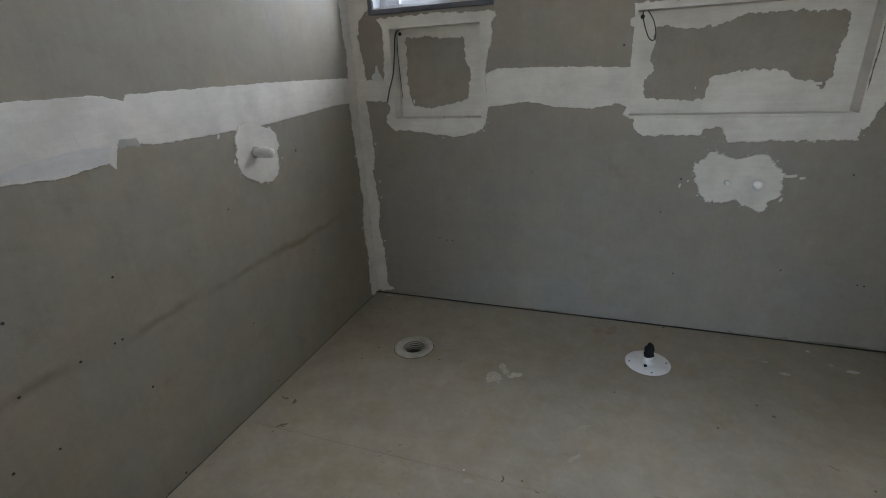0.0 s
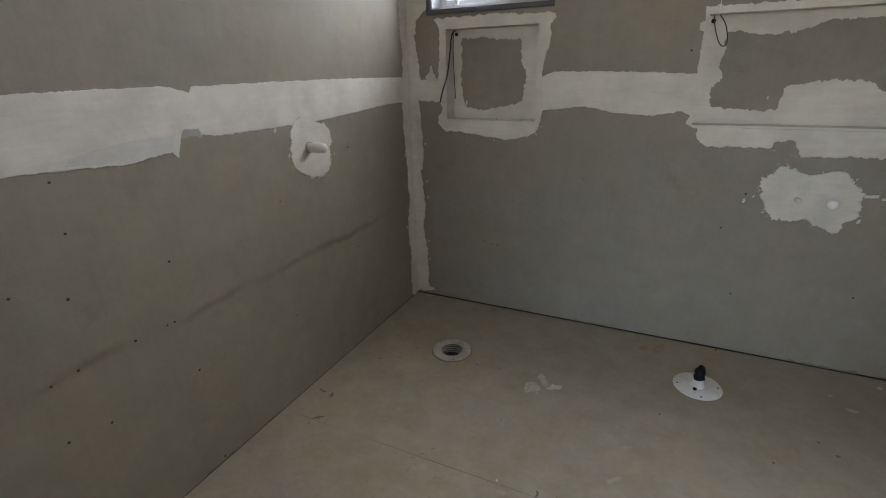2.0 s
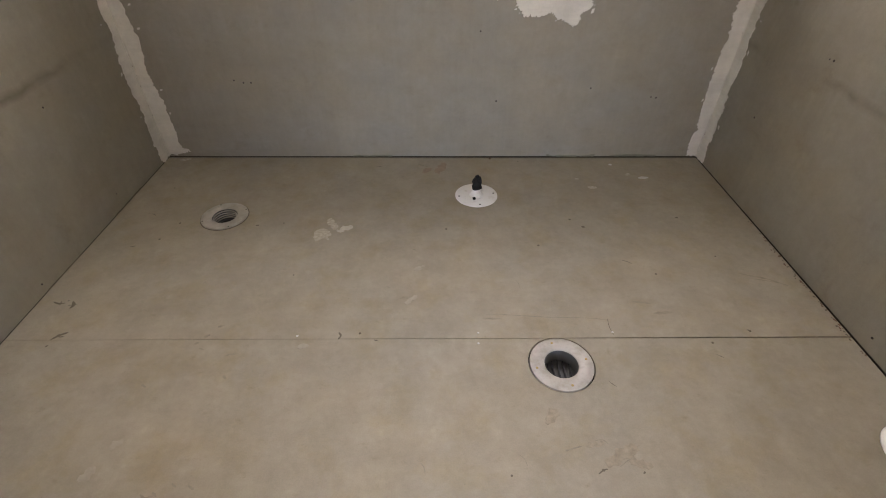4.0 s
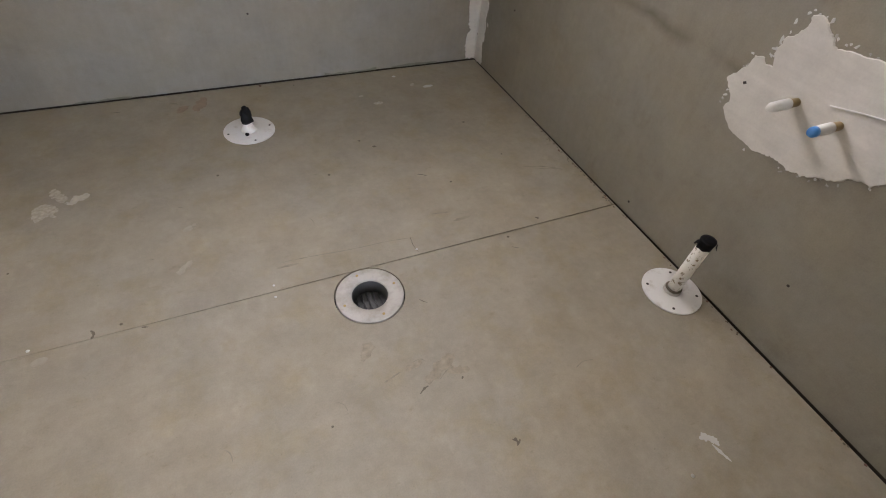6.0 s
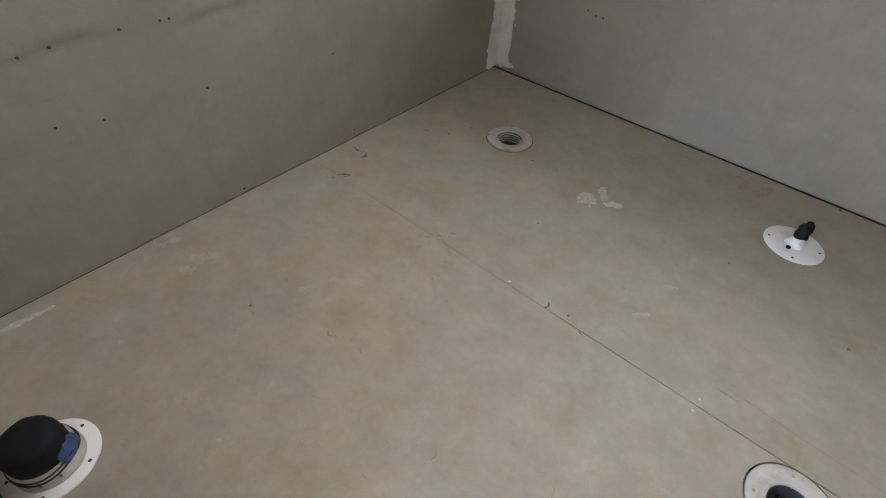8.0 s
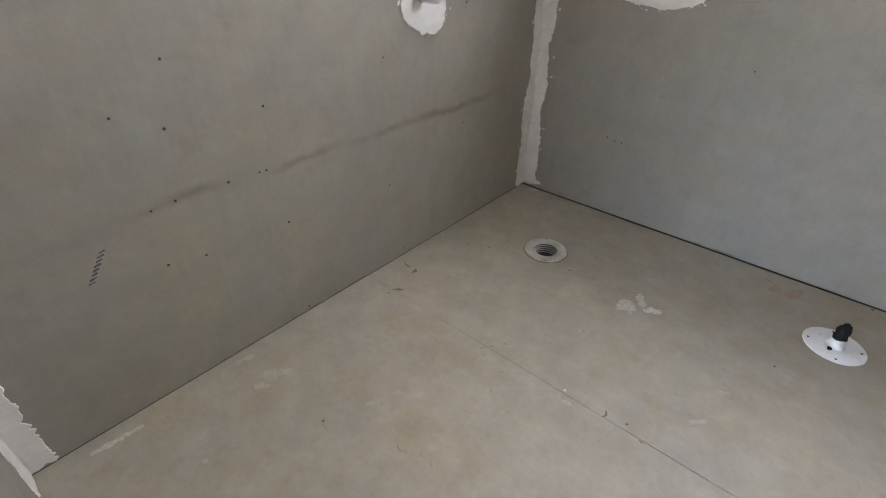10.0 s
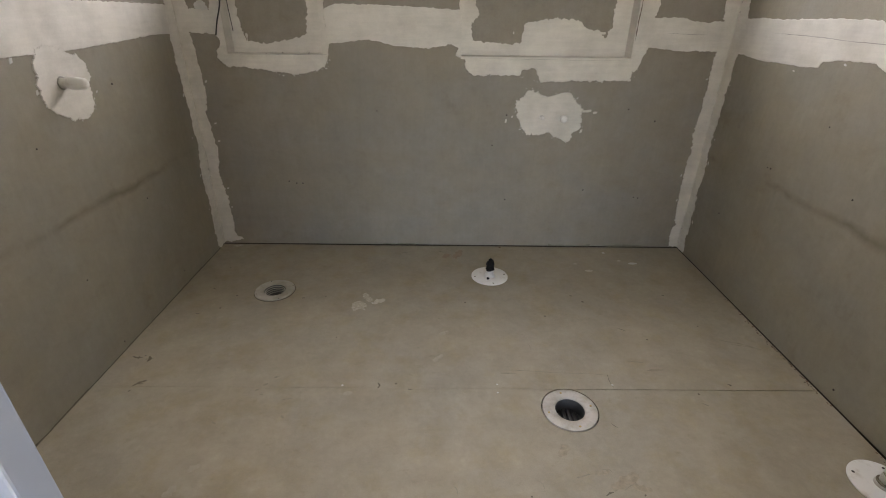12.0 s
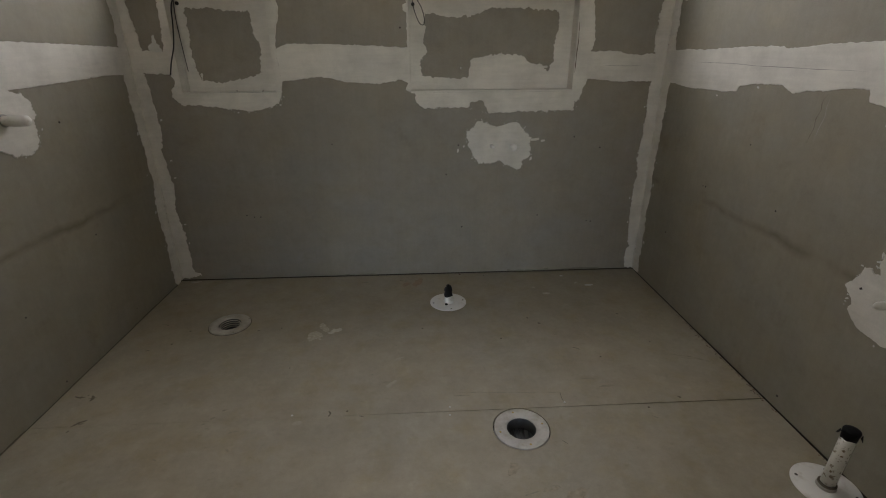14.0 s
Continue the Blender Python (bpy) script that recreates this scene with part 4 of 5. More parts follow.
# toilet waste with a black cap
d_e = thing("toilet_waste_pipe", *DRAIN_E, 0, "toilet waste pipe with black taped cap, on a white floor flange", "pipe")
bm = bmesh.new()
lathe(bm, [(0.093, 0.0005), (0.093, 0.0035), (0.091, 0.0048), (0.05, 0.0055)], 64)
part("flange", bm, M_PVC, d_e, "", True)
bm = bmesh.new()
lathe(bm, [(0.066, 0.005), (0.066, 0.014), (0.061, 0.016), (0.061, 0.050), (0.054, 0.052)], 48)
part("pipe", bm, M_PVC_DULL, d_e, "dusty grey pipe", True)
for a in (-1.9, -1.55, -0.95, -0.55, 0.05):
    bm = bmesh.new()
    tube(bm, [(0.0605 * math.cos(a), 0.0605 * math.sin(a), 0.017), (0.0613 * math.cos(a + 0.03), 0.0613 * math.sin(a + 0.03), 0.032)], 0.0022, 6)
    part("grime_run", bm, M_SCUFF_SHADE, d_e, "dark run of grime")
bm = bmesh.new()
lathe(bm, [(0.0530, 0.042), (0.0560, 0.048), (0.0570, 0.076), (0.0550, 0.101), (0.0490, 0.111), (0.028, 0.116), (0.002, 0.117)], 48)
crumple(bm, 0.0026, 21)
part("tape_cap", bm, M_TAPE, d_e, "black tape cap", True)
for z, r in ((0.034, 0.0634), (0.044, 0.0620)):
    bm = bmesh.new()
    tube(bm, [(r * math.cos(a), r * math.sin(a), z + 0.004 * math.sin(3 * a)) for a in [k * 2 * math.pi / 40 for k in range(41)]], 0.0020, 6)
    part("wire_tie", bm, M_CABLE, d_e)
bm = bmesh.new()
rows = []
for k in range(25):
    a = 0.36 + k * 0.042
    wob = noise.noise(Vector((a * 5, 3.0, 1.0)))
    rows.append([Vector(((r + 0.0022 * noise.noise(Vector((a * 9, z * 90, 2.0)))) * math.cos(a), (r + 0.0022 * noise.noise(Vector((a * 9, z * 90, 2.0)))) * math.sin(a), z)) for r, z in ((0.0640, 0.038 + 0.006 * wob), (0.0622, 0.050), (0.0606, 0.062), (0.0588, 0.082 - 0.014 * abs(k - 12) / 12 + 0.010 * wob))])
inner = [[bm.verts.new(p) for p in r] for r in rows]
outer = [[bm.verts.new(p + Vector((p.x, p.y, 0)).normalized() * 0.0008) for p in r] for r in rows]
for k in range(24):
    for j in range(3):
        bm.faces.new([outer[k][j], outer[k + 1][j], outer[k + 1][j + 1], outer[k][j + 1]])
        bm.faces.new([inner[k][j + 1], inner[k + 1][j + 1], inner[k + 1][j], inner[k][j]])
part("film", bm, M_BLUE, d_e, "torn blue plastic film", True)
bolts(d_e, 0.080, 5, 0.715, 0.0046, 0.004)


# ---- pipe stubs in the walls ----
def wall_stub(m, length, radius, label, tip=None, collar=True, droop=0.0, name="water_pipe_stub", cap=0.6, plug=None):
    s = thing(name, 0, 0, 0, label, "pipe", "pipe stubs in the walls", m)
    bm = bmesh.new()
    tube(bm, [(0, 0, -0.004), (0, 0, length * cap * 0.5), (0, droop * 0.5, length * cap)], radius * 0.85, 16)
    part("pipe", bm, M_BRASS if collar else M_PVC, s, "", True)
    bm = bmesh.new()
    prof = [(radius * 0.9, length * 0.28), (radius * 1.02, length * 0.30), (radius * 1.05, length * 0.6), (radius * 0.92, length * 0.9), (radius * 0.55, length)]
    lathe(bm, prof, 20)
    for v in bm.verts:
        v.co.y += droop * (v.co.z / length)
    crumple(bm, radius * 0.06, 4)
    part("plastic_plug", bm, plug or (M_PVC if collar else M_PVC_GREY), s, "white plastic plug", True)
    if tip:
        bm = bmesh.new()
        lathe(bm, [(radius * 0.99, length * 0.84), (radius * 0.95, length * 0.93), (radius * 0.58, length * 1.015)], 20)
        for v in bm.verts:
            v.co.y += droop * (v.co.z / length)
        part("tip", bm, tip, s, "blue tip", True)
    return s


INTO_LEFT = Matrix.Rotation(radians(90), 4, "Y")
INTO_RIGHT = Matrix.Rotation(radians(-90), 4, "Y")
OUT_BACK = Matrix.Rotation(radians(90), 4, "X")
stub = wall_stub(Matrix.Translation((0.003, -0.855, 1.030)) @ INTO_LEFT, 0.086, 0.020, "capped white plastic pipe stub in a plaster patch", collar=False, plug=M_PVC)
bm = bmesh.new()
lathe(bm, [(0.0225, 0.0008), (0.0220, 0.0022), (0.0170, 0.0016)], 22)
crumple(bm, 0.002, 31)
part("wall_hole", bm, M_FAINT, stub, "grey chipped hole round the stub")
wall_stub(Matrix.Translation((0.003, -0.548, 1.817)) @ INTO_LEFT, 0.085, 0.014, "capped white plastic pipe stub high on the wall", collar=False)
wall_stub(Matrix.Translation((W - 0.003, -1.545, 0.601)) @ INTO_RIGHT, 0.095, 0.012, "brass water stub with a white plug", droop=0.0)
wall_stub(Matrix.Translation((W - 0.003, -1.652, 0.603)) @ INTO_RIGHT, 0.095, 0.012, "brass water stub with a white and blue plug", M_BLUECAP)
wall_stub(Matrix.Translation((1.826, -0.002, 0.769)) @ OUT_BACK, 0.040, 0.011, "short white capped water stub in a plaster patch", collar=False, plug=M_PVC)
wall_stub(Matrix.Translation((1.946, -0.002, 0.762)) @ OUT_BACK, 0.026, 0.020, "short wide grey capped pipe stub in a plaster patch", collar=False, plug=M_PVC)
# bare metal rod out of the right-hand wall
rod = thing("metal_pipe_end", W, -1.425, 1.062, "bare grey metal pipe end sticking out of the wall", "pipe")
bm = bmesh.new()
tube(bm, [(0.005, 0.0, 0.0), (-0.05, 0.0, -0.001), (-0.115, 0.0, -0.003)], 0.0065, 12)
part("pipe", bm, M_STEEL, rod, "", True)
bm = bmesh.new()
lathe(bm, [(0.0105, -0.004), (0.0105, 0.002), (0.008, 0.004)], 14, Matrix.Rotation(radians(-90), 4, "Y"))
part("collar", bm, M_STEEL, rod)

# thin wire along the right-hand patch
bm = bmesh.new()
tube(bm, smooth_path([(W - 0.006, -1.612, 0.630), (W - 0.006, -1.68, 0.648), (W - 0.006, -1.76, 0.665)]), 0.0016, 6)
tagged(part("loose_wire", bm, M_PVC, None), "thin white wire lying on the plaster patch", "wire")


# ---- cables in the niches ----
def cable(points, radius, label, material=M_CABLE):
    bm = bmesh.new()
    tube(bm, smooth_path(points, 10), radius, 8)
    tagged(part("cable", bm, material, None, "", True), label, "cable")


cable([(0.244, 0.082, 1.494), (0.250, 0.030, 1.480), (0.250, 0.004, 1.440), (0.246, -0.004, 1.37), (0.232, -0.008, 1.28), (0.205, -0.010, 1.205), (0.188, -0.010, 1.145)], 0.0034, "black electric cable hanging out of the niche")
cable([(0.232, 0.086, 1.496), (0.228, 0.082, 1.40), (0.232, 0.082, 1.28), (0.238, 0.083, 1.16)], 0.0018, "thin grey wire down the niche side")
cable([(1.412, 0.086, 1.492), (1.412, 0.040, 1.478), (1.418, 0.006, 1.44), (1.440, -0.004, 1.385), (1.460, -0.002, 1.372), (1.468, 0.004, 1.395), (1.455, 0.02, 1.45), (1.430, 0.03, 1.490)], 0.0020, "looped black electric cable hanging in the niche")
cable([(1.418, -0.010, 1.60), (1.421, -0.012, 1.56), (1.424, -0.006, 1.52), (1.424, 0.01, 1.488)], 0.0014, "thin white wire between window trim and niche", M_PVC)
for x, z in ((0.246, 1.488), (1.412, 1.484)):
    bm = bmesh.new()
    lathe(bm, [(0.009, 0), (0.009, 0.003), (0.006, 0.004)], 16, Matrix.Translation((x, NDEEP - 0.002, z - 0.012)) @ OUT_BACK)
    tagged(part("cable_hole", bm, M_DARK, None), "dark hole where a cable leaves the niche", "hole")


# ---- screw heads and marks ----
def dot_mesh(name, material, r):
    bm = bmesh.new()
    lathe(bm, [(r, -0.001), (r, 0.0009), (r * 0.5, 0.0016)], 8)
    for v in bm.verts:
        v.co.x *= 1.0 + 0.35 * noise.noise(v.co * 300)
    return made(name, bm, material)


DOT, BIG, PALE = dot_mesh("screw_hole", M_HOLE, 0.0036), dot_mesh("fixing_hole", M_CRUMB, 0.0053), dot_mesh("screw_head", M_STEEL, 0.0046)
FILLED = dot_mesh("dusty_hole", M_SCUFF_SHADE, 0.0038)


def dots(parent, m, spots, mesh, name):
    for k, (u, v) in enumerate(spots):
        ob = new(name, mesh)
        ob.parent = parent
        s = 0.75 + 0.5 * random.random()
        ob.matrix_world = m(u, v) @ Matrix.Rotation(6.3 * random.random(), 4, "Z") @ Matrix.Diagonal((s, s, 1, 1))


m_left = lambda u, v: Matrix.Translation((0, u, v)) @ INTO_LEFT
m_right = lambda u, v: Matrix.Translation((W, u, v)) @ INTO_RIGHT
m_back = lambda u, v: Matrix.Translation((u, 0, v)) @ OUT_BACK
m_floor = lambda u, v: Matrix.Translation((u, v, 0))
dots(wall_left, m_left, [(-1.525, 1.570), (-1.76, 1.084), (-1.762, 0.957), (-1.526, 0.793), (-1.909, 0.849), (-1.801, 0.797), (-1.580, 0.604), (-1.556, 0.603), (-1.679, 0.606), (-1.831, 0.605), (-1.050, 0.855), (-0.597, 0.993), (-0.585, 0.511), (-1.895, 0.600),
     (-1.516, 0.401), (-1.798, 0.411), (-1.050, 0.368), (-0.985, 0.037), (-1.902, 0.430), (-1.50, 0.02), (-0.460, 0.072)], DOT, "screw_hole")
dots(wall_left, m_left, [(-1.877, 1.593), (-1.861, 1.592), (-1.837, 1.592)], BIG, "fixing_hole")
dots(wall_left, m_left, [(-1.039, 1.704)], PALE, "screw_head")
dots(wall_right, m_right, [(-0.558, 0.668), (-0.537, 0.667), (-1.002, 0.693), (-0.786, 0.898), (-1.80, 0.22), (-0.30, 0.35), (-1.25, 0.05)], DOT, "screw_hole")
dots(wall_back, m_back, [(0.441, 0.396), (0.482, 0.385), (0.517, 0.385), (0.956, 0.789), (1.574, 0.613), (2.407, 0.320), (2.432, 0.316), (2.436, 0.752), (1.345, 1.36), (2.284, 0.812), (2.109, 0.362), (0.075, 0.214), (1.666, 0.299), (1.642, 0.775)], DOT, "screw_hole")
dots(floor, m_floor, [(1.953, -0.554), (1.788, -0.730), (2.421, -0.542), (2.411, -1.177), (2.266, -1.225), (1.651, -0.016), (1.796, -0.05), (0.259, -0.685), (0.296, -0.576), (0.733, -0.577), (1.569, -1.642), (0.442, -1.773),
     (1.956, -1.825), (1.131, -1.180), (2.20, -0.90), (2.47, -0.80), (0.155, -0.30), (1.42, -0.62), (0.85, -0.90)], FILLED, "screw_hole")
dots(floor, m_floor, [(1.655, -0.022)], BIG, "fixing_hole")
dots(floor, m_floor, [(1.516, -1.180), (1.514, -1.223), (1.956, -1.180), (0.93, -1.19), (2.30, -2.05)], PALE, "screw_head")


def mark(parent, place, outline, material, label, name, thick=0.0008, rough=0.005, step=0.006):
    return coat(parent, place, outline, thick, rough=rough, step=step, material=material, label=label, name=name)


# pale splashes of compound on the floor
def blot(u, v, a, b, turn, name="plaster_splash", material=None, label="dried splash of white compound", rough=0.012):
    n = 9
    pts = []
    for k in range(n):
        t = 2 * math.pi * k / n
        x, y = a * math.cos(t), b * math.sin(t)
        pts.append((u + x * math.cos(turn) - y * math.sin(turn), v + x * math.sin(turn) + y * math.cos(turn)))
    mark(floor, on_floor, pts, material or M_SPLASH, label, name, rough=rough)


for s in ((2.116, -0.296, 0.022, 0.012, 0.0), (2.321, -0.177, 0.014, 0.008, 0.8), (2.06, -0.22, 0.010, 0.006, 0.0), (0.055, -2.20, 0.07, 0.010, 1.5), (0.095, -0.028, 0.03, 0.010, 0.2)):
    blot(*s)
# a splash of compound in three lobes
for outline, material in (([(0.868, -0.672), (0.880, -0.632), (0.905, -0.612), (0.930, -0.628), (0.946, -0.660), (0.940, -0.690), (0.912, -0.682), (0.892, -0.700)], M_SPLASH),
                          ([(0.920, -0.545), (0.944, -0.556), (0.958, -0.590), (0.968, -0.612), (0.950, -0.622), (0.936, -0.600), (0.922, -0.580), (0.912, -0.560)], M_SPLASH),
                          ([(0.962, -0.628), (0.985, -0.606), (1.022, -0.592), (1.028, -0.610), (0.998, -0.626), (0.972, -0.640)], M_SPLASH2)):
    mark(floor, on_floor, outline, material, "dried splash of white compound", "plaster_splash", rough=0.016, step=0.003)
for u, v, a, b, turn in ((2.388, -0.209, 0.026, 0.010, 0.1), (2.262, -0.081, 0.008, 0.007, 0.0), (2.115, -0.297, 0.010, 0.006, 0.4)):
    blot(u, v, a, b, turn, "plaster_smear", M_THIN, "white smear of compound on the floor", 0.008)
for u, v, a, b, turn in ((1.40, -0.115, 0.060, 0.022, 1.2), (1.33, -0.14, 0.03, 0.016, 0.9)):
    blot(u, v, a, b, turn, "rust_stain", M_RUST, "faint reddish stain", 0.02)


def stroke(pts, width, name, material, label, base=0.0009):
    """A thin uneven streak along a soft curve on the floor, thinning to its ends."""
    bm = bmesh.new()
    line = smooth_path([(p[0], p[1], 0.0) for p in pts], 8)
    rows = []
    for i, p in enumerate(line):
        d = (line[min(i + 1, len(line) - 1)] - line[max(i - 1, 0)]).normalized()
        k = i / (len(line) - 1)
        w = width * (0.12 + math.sin(math.pi * k) ** 0.7) * (0.65 + 0.7 * abs(noise.noise(Vector((p.x * 160, p.y * 160, 3.0)))) * 2) / 2
        off = Vector((-d.y, d.x, 0)) * w
        rows.append((bm.verts.new(p + off + Vector((0, 0, base))), bm.verts.new(p - off + Vector((0, 0, base)))))
    for a, b in zip(rows, rows[1:]):
        bm.faces.new([a[0], b[0], b[1], a[1]])
    part(name, bm, material, floor, label)


# a crescent of compound by the doorway side
stroke([(2.378, -1.990), (2.396, -1.993), (2.410, -2.008), (2.412, -2.022)], 0.017, "plaster_smear", M_THIN, "white smear of compound on the floor", 0.0016)
stroke([(2.398, -2.012), (2.404, -2.035), (2.412, -2.062)], 0.008, "plaster_smear", M_THIN, "white smear of compound on the floor", 0.0014)
# dark scuffs: short curved strokes
for pts, w in (([(0.052, -1.034), (0.075, -1.043), (0.098, -1.040)], 0.006), ([(0.078, -1.030), (0.084, -1.052)], 0.004), ([(0.118, -1.032), (0.130, -1.050), (0.126, -1.066)], 0.011), ([(0.112, -1.052), (0.142, -1.046)], 0.005), ([(0.146, -1.204), (0.164, -1.184), (0.186, -1.172)], 0.010), ([(0.166, -1.192), (0.182, -1.188)], 0.005),
               ([(0.148, -1.232), (0.154, -1.222)], 0.006), ([(0.098, -1.031), (0.104, -1.028)], 0.004), ([(0.132, -0.508), (0.154, -0.511), (0.172, -0.524)], 0.0025), ([(0.165, -0.735), (0.185, -0.728)], 0.005),
               ([(1.788, -1.640), (1.803, -1.630), (1.816, -1.627)], 0.005), ([(1.890, -1.366), (1.900, -1.378), (1.910, -1.388)], 0.0022), ([(1.990, -0.605), (2.006, -0.611)], 0.010), ([(1.946, -0.550), (1.955, -0.558)], 0.006),
               ([(2.095, -0.822), (2.112, -0.829), (2.128, -0.842)], 0.0035), ([(1.075, -0.098), (1.092, -0.100), (1.108, -0.106)], 0.003), ([(1.285, -0.082), (1.302, -0.086), (1.316, -0.092)], 0.003), ([(0.620, -0.594), (0.634, -0.592)], 0.007),
               ([(1.062, -1.176), (1.070, -1.190), (1.064, -1.206)], 0.006), ([(1.178, -1.208), (1.196, -1.213)], 0.003), ([(1.956, -1.120), (1.952, -1.160), (1.958, -1.196)], 0.0022), ([(2.255, -1.270), (2.275, -1.284)], 0.0025),
               ([(1.948, -1.822), (1.958, -1.832), (1.952, -1.840)], 0.006), ([(1.966, -1.828), (1.960, -1.836)], 0.004), ([(1.902, -1.640), (1.908, -1.634)], 0.005), ([(2.402, -1.172), (2.412, -1.176)], 0.005), ([(2.412, -0.540), (2.420, -0.544)], 0.005)):
    stroke(pts, w, "scuff_mark", M_SCUFF_SHADE, "dark scuff mark")
# long grey rubs and faint scratches
for pts, w in (([(2.500, -0.894), (2.545, -0.910), (2.600, -0.928), (2.662, -0.966)], 0.006), ([(2.545, -0.928), (2.600, -0.940), (2.640, -0.952)], 0.004), ([(2.120, -1.098), (2.150, -1.096), (2.190, -1.092)], 0.012),
               ([(2.060, -1.042), (2.090, -1.046), (2.128, -1.052)], 0.006), ([(1.545, -1.100), (1.640, -1.104), (1.760, -1.114), (1.880, -1.118), (1.970, -1.128)], 0.003), ([(1.535, -1.118), (1.600, -1.120)], 0.008),
               ([(1.200, -0.962), (1.212, -0.970)], 0.004), ([(1.670, -0.930), (1.680, -0.955), (1.678, -0.975)], 0.002), ([(0.560, -0.30), (0.59, -0.32), (0.61, -0.35)], 0.002), ([(0.725, -1.269), (0.740, -1.262), (0.760, -1.262)], 0.004),
               ([(0.632, -1.238), (0.650, -1.244)], 0.005), ([(1.285, -0.752), (1.300, -0.760)], 0.004), ([(1.330, -1.600), (1.348, -1.618), (1.352, -1.640)], 0.003), ([(1.590, -1.586), (1.606, -1.598), (1.612, -1.618)], 0.003),
               ([(1.800, -1.552), (1.822, -1.549), (1.834, -1.560)], 0.003), ([(1.848, -1.622), (1.872, -1.606), (1.894, -1.596)], 0.003), ([(1.715, -1.580), (1.735, -1.574), (1.764, -1.566)], 0.004), ([(0.43, -1.76), (0.45, -1.78), (0.48, -1.785)], 0.004),
               ([(0.690, -1.675), (0.704, -1.686)], 0.006), ([(0.668, -1.15), (0.682, -1.142)], 0.006), ([(1.26, -1.80), (1.29, -1.79), (1.33, -1.80)], 0.003), ([(2.20, -1.72), (2.23, -1.71), (2.26, -1.715)], 0.003)):
    stroke(pts, w, "faint_scuff", M_FSCUFF, "faint grey scuff")
for pts, w in (([(0.610, -1.222), (0.624, -1.216)], 0.007), ([(0.632, -1.194), (0.648, -1.184)], 0.010), ([(0.660, -1.152), (0.676, -1.146)], 0.008), ([(0.744, -1.340), (0.756, -1.352)], 0.008), ([(0.662, -1.680), (0.680, -1.690), (0.700, -1.682)], 0.007),
               ([(0.728, -1.654), (0.742, -1.664)], 0.006), ([(0.995, -1.860), (1.015, -1.874), (1.030, -1.872)], 0.005), ([(0.516, -1.370), (0.534, -1.380)], 0.006), ([(0.770, -1.660), (0.788, -1.670)], 0.006), ([(1.096, -1.722), (1.106, -1.736), (1.104, -1.752)], 0.005)):
    stroke(pts, w, "faint_scuff", M_FSCUFF, "faint grey scuff")
# brown rubbed dirt beyond the large waste
for u, v, a, b, turn in ((1.866, -1.592, 0.060, 0.016, 0.5), (1.905, -1.612, 0.030, 0.012, -0.3), (1.800, -1.560, 0.026, 0.010, 0.2), (1.700, -1.480, 0.030, 0.012, 0.9)):
    blot(u, v, a, b, turn, "dirt_smudge", M_RUB, "faint brown smudge of rubbed dirt", 0.022)
for u, v, a, b, turn in ((0.180, -1.760, 0.055, 0.018, 0.9), (0.190, -1.822, 0.026, 0.010, 0.9), (0.505, -1.630, 0.022, 0.012, 1.0), (0.540, -1.552, 0.020, 0.008, 0.8), (0.304, -2.065, 0.010, 0.006, 0.3), (1.315, -0.862, 0.024, 0.010, 0.6), (1.292, -1.030, 0.030, 0.010, 0.9), (0.957, -1.232, 0.018, 0.010, 0.2), (0.046, -1.80, 0.035, 0.012, 1.4), (0.718, -2.039, 0.008, 0.005, 0.4)):
    blot(u, v, a, b, turn, "dust_smudge", M_DUST, "pale dusty smudge", 0.024)
# crumbs of dirt along the gap by the right-hand wall
for k in range(90):
    v = random.choice((-0.55 - 0.75 * random.random(), -0.70 - 0.50 * random.random(), -1.45 - 0.85 * random.random()))
    u = W - 0.009 - abs(random.gauss(0, 0.0055))
    blot(u, v, 0.0012 + 0.0032 * random.random() ** 2, 0.001 + 0.002 * random.random(), 3 * random.random(), "dirt_crumb", M_SCUFF_SHADE if random.random() < 0.5 else M_CRUMB, "crumb of dirt", 0.001)
# pencil jotting on the left wall: unreadable, drawn as bars
for k in range(8):
    z = 0.466 + k * 0.0105
    y = -2.079 + 0.0068 * k
    wd = 0.008 + 0.004 * noise.noise(Vector((k * 1.7, 2.0, 0.3)))
    mark(wall_left, on_left, [(y - wd, z - 0.002), (y + wd, z + 0.001), (y + wd * 0.8, z + 0.0045), (y - wd * 0.7, z + 0.002)], M_PENCIL, "pencil scribble", "scribble", 0.0006, 0.003, 0.003)
# grime in the corners where walls meet the floor
for y0, y1, h in ((-0.30, -0.52, 0.005), (-0.78, -0.98, 0.004), (-1.22, -1.58, 0.007), (-1.70, -1.86, 0.006)):
    n = 7
    top = [(y0 + (y1 - y0) * k / n, h * (0.3 + 0.9 * random.random())) for k in range(n + 1)]
    mark(wall_left, on_left, [(y0, 0.0008), *top, (y1, 0.0008)], M_SCUFF_SHADE, "brown grime in the corner of wall and floor", "grime", 0.0007, 0.002, 0.006)
for x0, x1, h in ((1.95, 2.20, 0.012), (2.28, 2.52, 0.009), (0.95, 1.15, 0.006)):
    n = 7
    top = [(x0 + (x1 - x0) * k / n, 0.004 + h * random.random()) for k in range(n + 1)]
    mark(wall_back, on_back, [(x0, 0.0045), *[(q[0], q[1] + 0.0015) for q in top], (x1, 0.0045)], M_STAIN, "faint olive grime low on the wall", "grime", 0.0007, 0.003, 0.006)
# grime along the front wall foot, behind the capped pipe
mark(wall_front, on_front, [(0.36, 0.006), (0.40, 0.05), (0.46, 0.075), (0.52, 0.05), (0.56, 0.006)], M_SCUFF_SHADE, "brown grime low on the wall", "grime", 0.0012, 0.01)


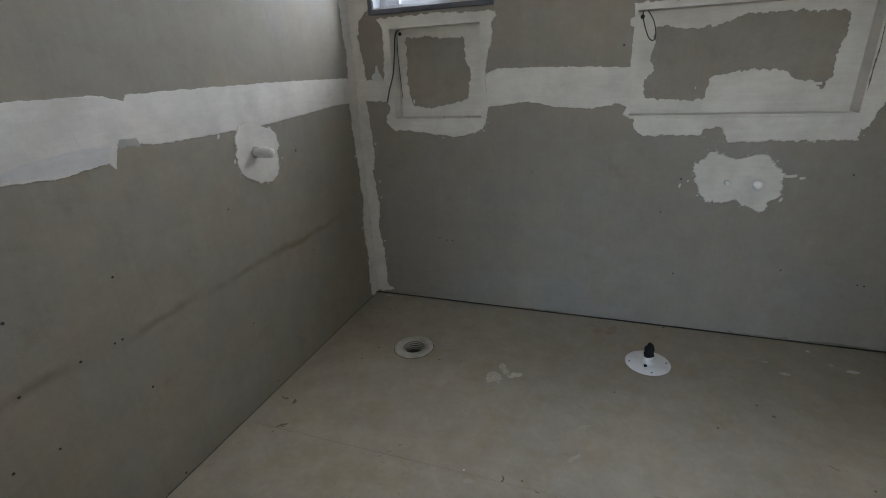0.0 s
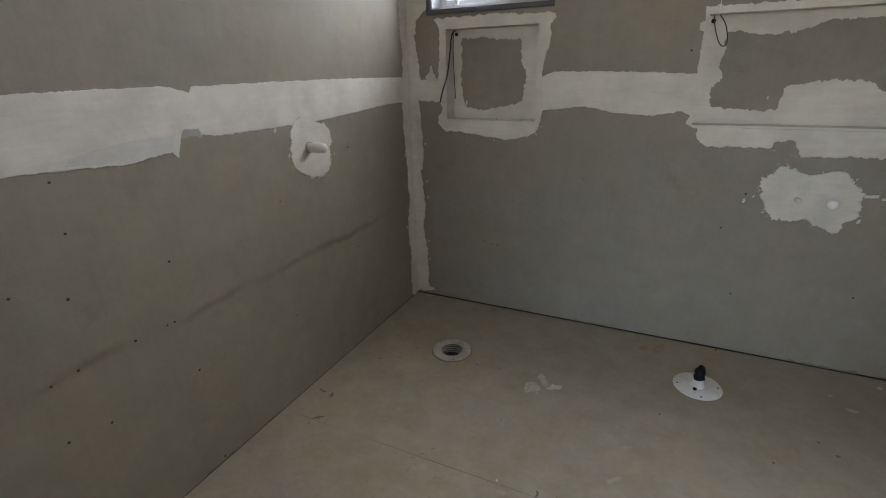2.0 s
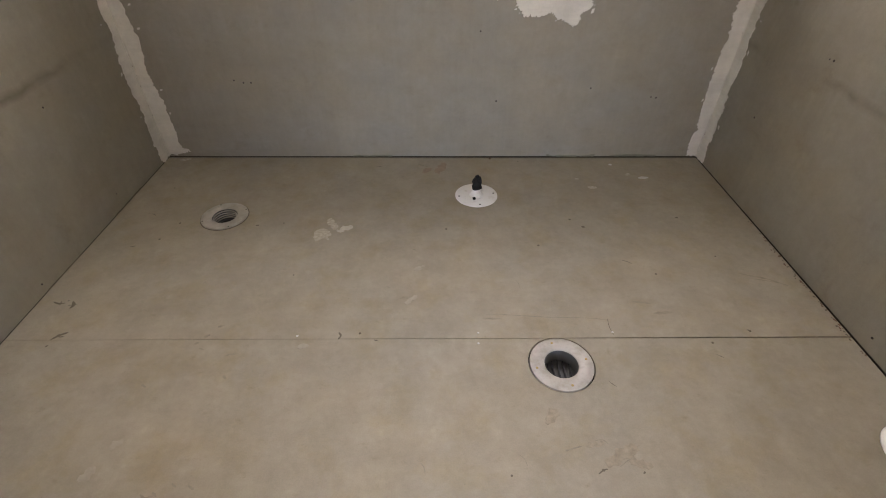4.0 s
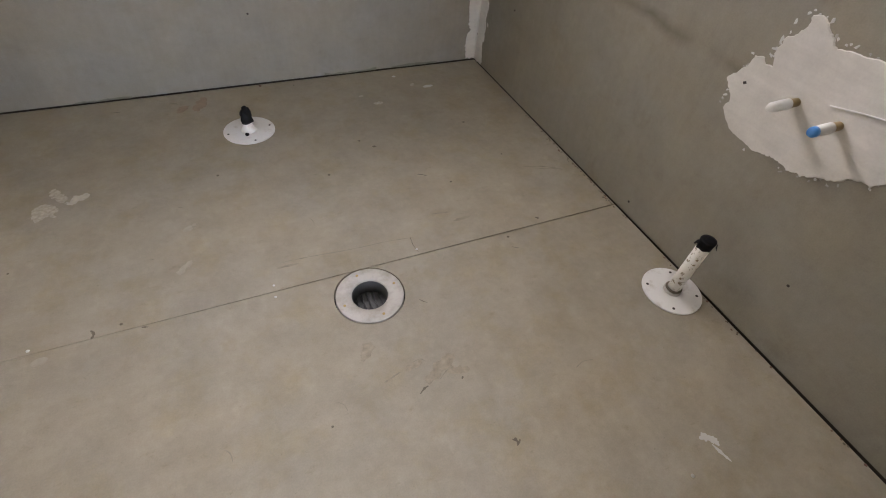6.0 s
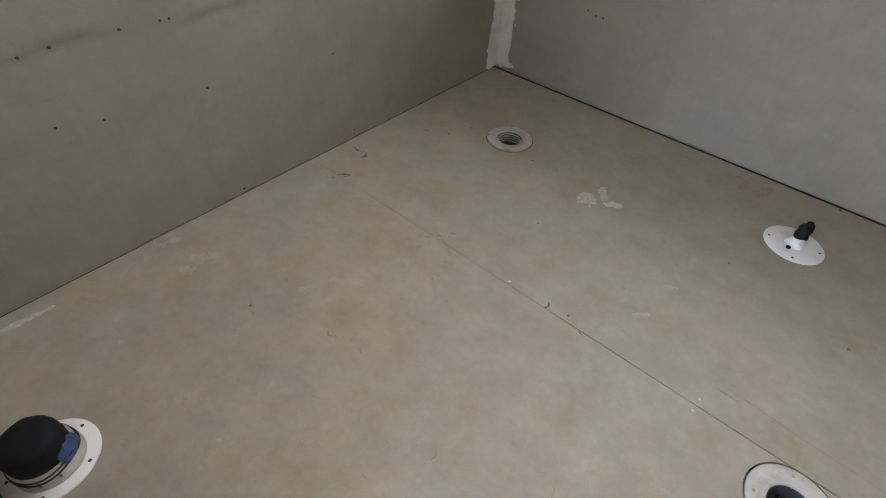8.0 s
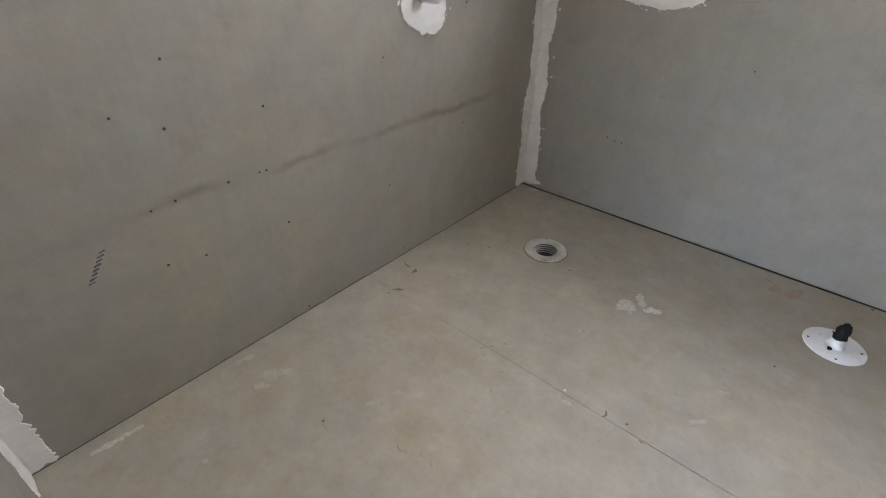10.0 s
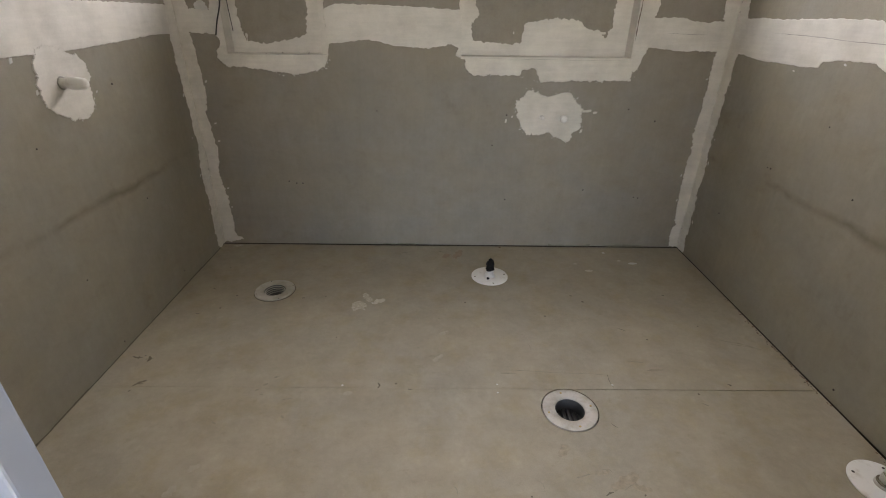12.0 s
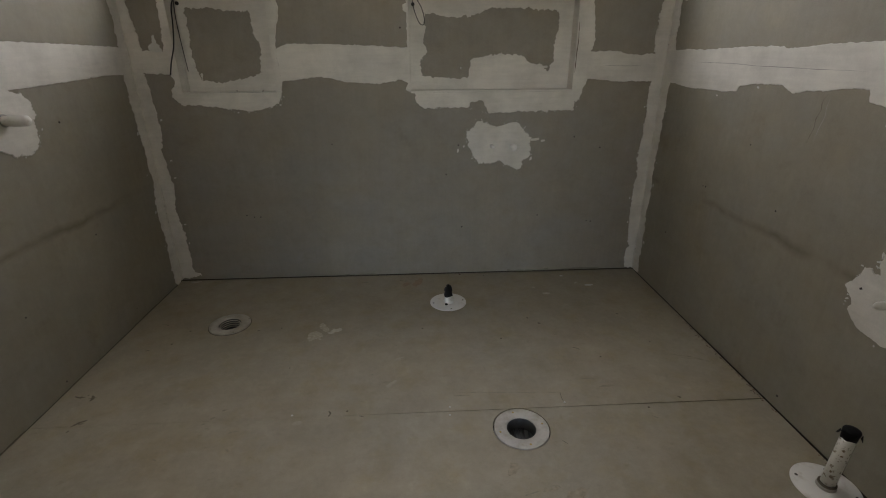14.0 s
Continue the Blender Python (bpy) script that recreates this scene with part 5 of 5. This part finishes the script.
# ---- hall behind the doorway: unseen, added to bring daylight in ----
HY0, HY1, HX0, HX1 = FRONT - 4.4, FRONT - 0.12, -0.9, 3.7
bm = bmesh.new()
box(bm, HX0 - 0.1, HX1 + 0.1, HY0, HY1, -0.14, -0.02)
tagged(part("hall_floor", bm, M_FLOOR, None), "bare dusty hall floor, unseen and added", "floor", kind="structure")
bm = bmesh.new()
box(bm, HX0 - 0.1, HX1 + 0.1, HY0, HY1, H, H + 0.12)
tagged(part("hall_ceiling", bm, M_CEIL, None), "plain white hall ceiling, unseen and added", "ceiling", kind="structure")
for nm, x0, x1 in (("wall_hall_west", HX0 - 0.1, HX0), ("wall_hall_east", HX1, HX1 + 0.1)):
    bm = bmesh.new()
    box(bm, x0, x1, HY0, HY1, -0.02, H)
    tagged(part(nm, bm, M_PAINT, None), "plain hall wall, unseen and added", "wall", kind="structure")
for nm, x0, x1 in (("wall_hall_north_a", HX0, -0.121), ("wall_hall_north_b", W + 0.121, HX1)):
    bm = bmesh.new()
    box(bm, x0, x1, HY1 - 0.1, HY1 - 0.001, -0.02, H)
    tagged(part(nm, bm, M_PAINT, None), "plain hall wall, unseen and added", "wall", kind="structure")
# invented wide opening, sized for the light it sends through the doorway
bm = bmesh.new()
slab(bm, lambda u, v, w: (u, HY0 + w, v), HX0, HX1, -0.02, H, -0.1, 0.0, [(-0.6, 3.4, 0.0, 2.5)])
tagged(part("wall_hall_south", bm, M_PAINT, None), "unseen hall wall, wide opening added to let in daylight", "wall", kind="structure")

# ---- outside ----
bm = bmesh.new()
bmesh.ops.create_grid(bm, x_segments=40, y_segments=40, size=400, matrix=Matrix.Translation((0, 0, -0.7)))
tagged(part("ground", bm, M_OUT, None), "dry pale ground round the house", "ground", kind="structure")
bm = bmesh.new()
box(bm, -3.0, 6.0, 0.17, 0.75, 2.27, 2.31)
box(bm, -3.0, 6.0, 0.75, 0.78, 2.19, 2.39)
tagged(part("soffit", bm, M_SOFFIT, None), "beige eave soffit above the windows", "eave", kind="structure")


def bush(x, y, z, size, seed):
    b = thing("bush", x, y, z, "sunlit green bush outside the window", "bush", "bushes outside")
    rnd = random.Random(seed)
    bm = bmesh.new()
    for k in range(9):
        a, l = rnd.random() * 6.3, size * (0.6 + 0.5 * rnd.random())
        tube(bm, smooth_path([(0, 0, 0), (0.25 * l * math.cos(a), 0.25 * l * math.sin(a), 0.6 * l), (0.6 * l * math.cos(a), 0.6 * l * math.sin(a), l)], 4), 0.02 * size, 5)
    part("stem", bm, M_BARK, b)
    bm = bmesh.new()
    for k in range(15000):
        a, h = rnd.random() * 6.3, rnd.random() ** 0.7
        r = size * 0.75 * math.sqrt(rnd.random()) * (0.5 + 0.6 * math.sin(h * 2.6)) * (0.8 + 0.4 * noise.noise(Vector((a * 2, h * 5, seed))))
        q = Matrix.Translation((r * math.cos(a), r * math.sin(a), size * (0.25 + 0.95 * h) + 0.05 * size * max(-1.5, min(0.9, rnd.gauss(0, 1))))) @ Euler((rnd.random() * 6, rnd.random() * 6, rnd.random() * 6)).to_matrix().to_4x4()
        s = 0.038 * (0.6 + 0.8 * rnd.random())
        vs = [bm.verts.new(q @ Vector(p)) for p in ((-s, 0, 0), (0, -s * 0.35, s * 0.1), (s * 1.2, 0, 0), (0, s * 0.35, s * 0.1))]
        bm.faces.new(vs)
    part("crown", bm, M_LEAF, b)


for x, y, s, k in ((-0.85, 6.2, 2.45, 1), (-2.4, 6.6, 2.3, 2), (-3.9, 6.2, 2.2, 3), (0.9, 7.4, 1.9, 4)):
    bush(x, y, -0.7, s, k)
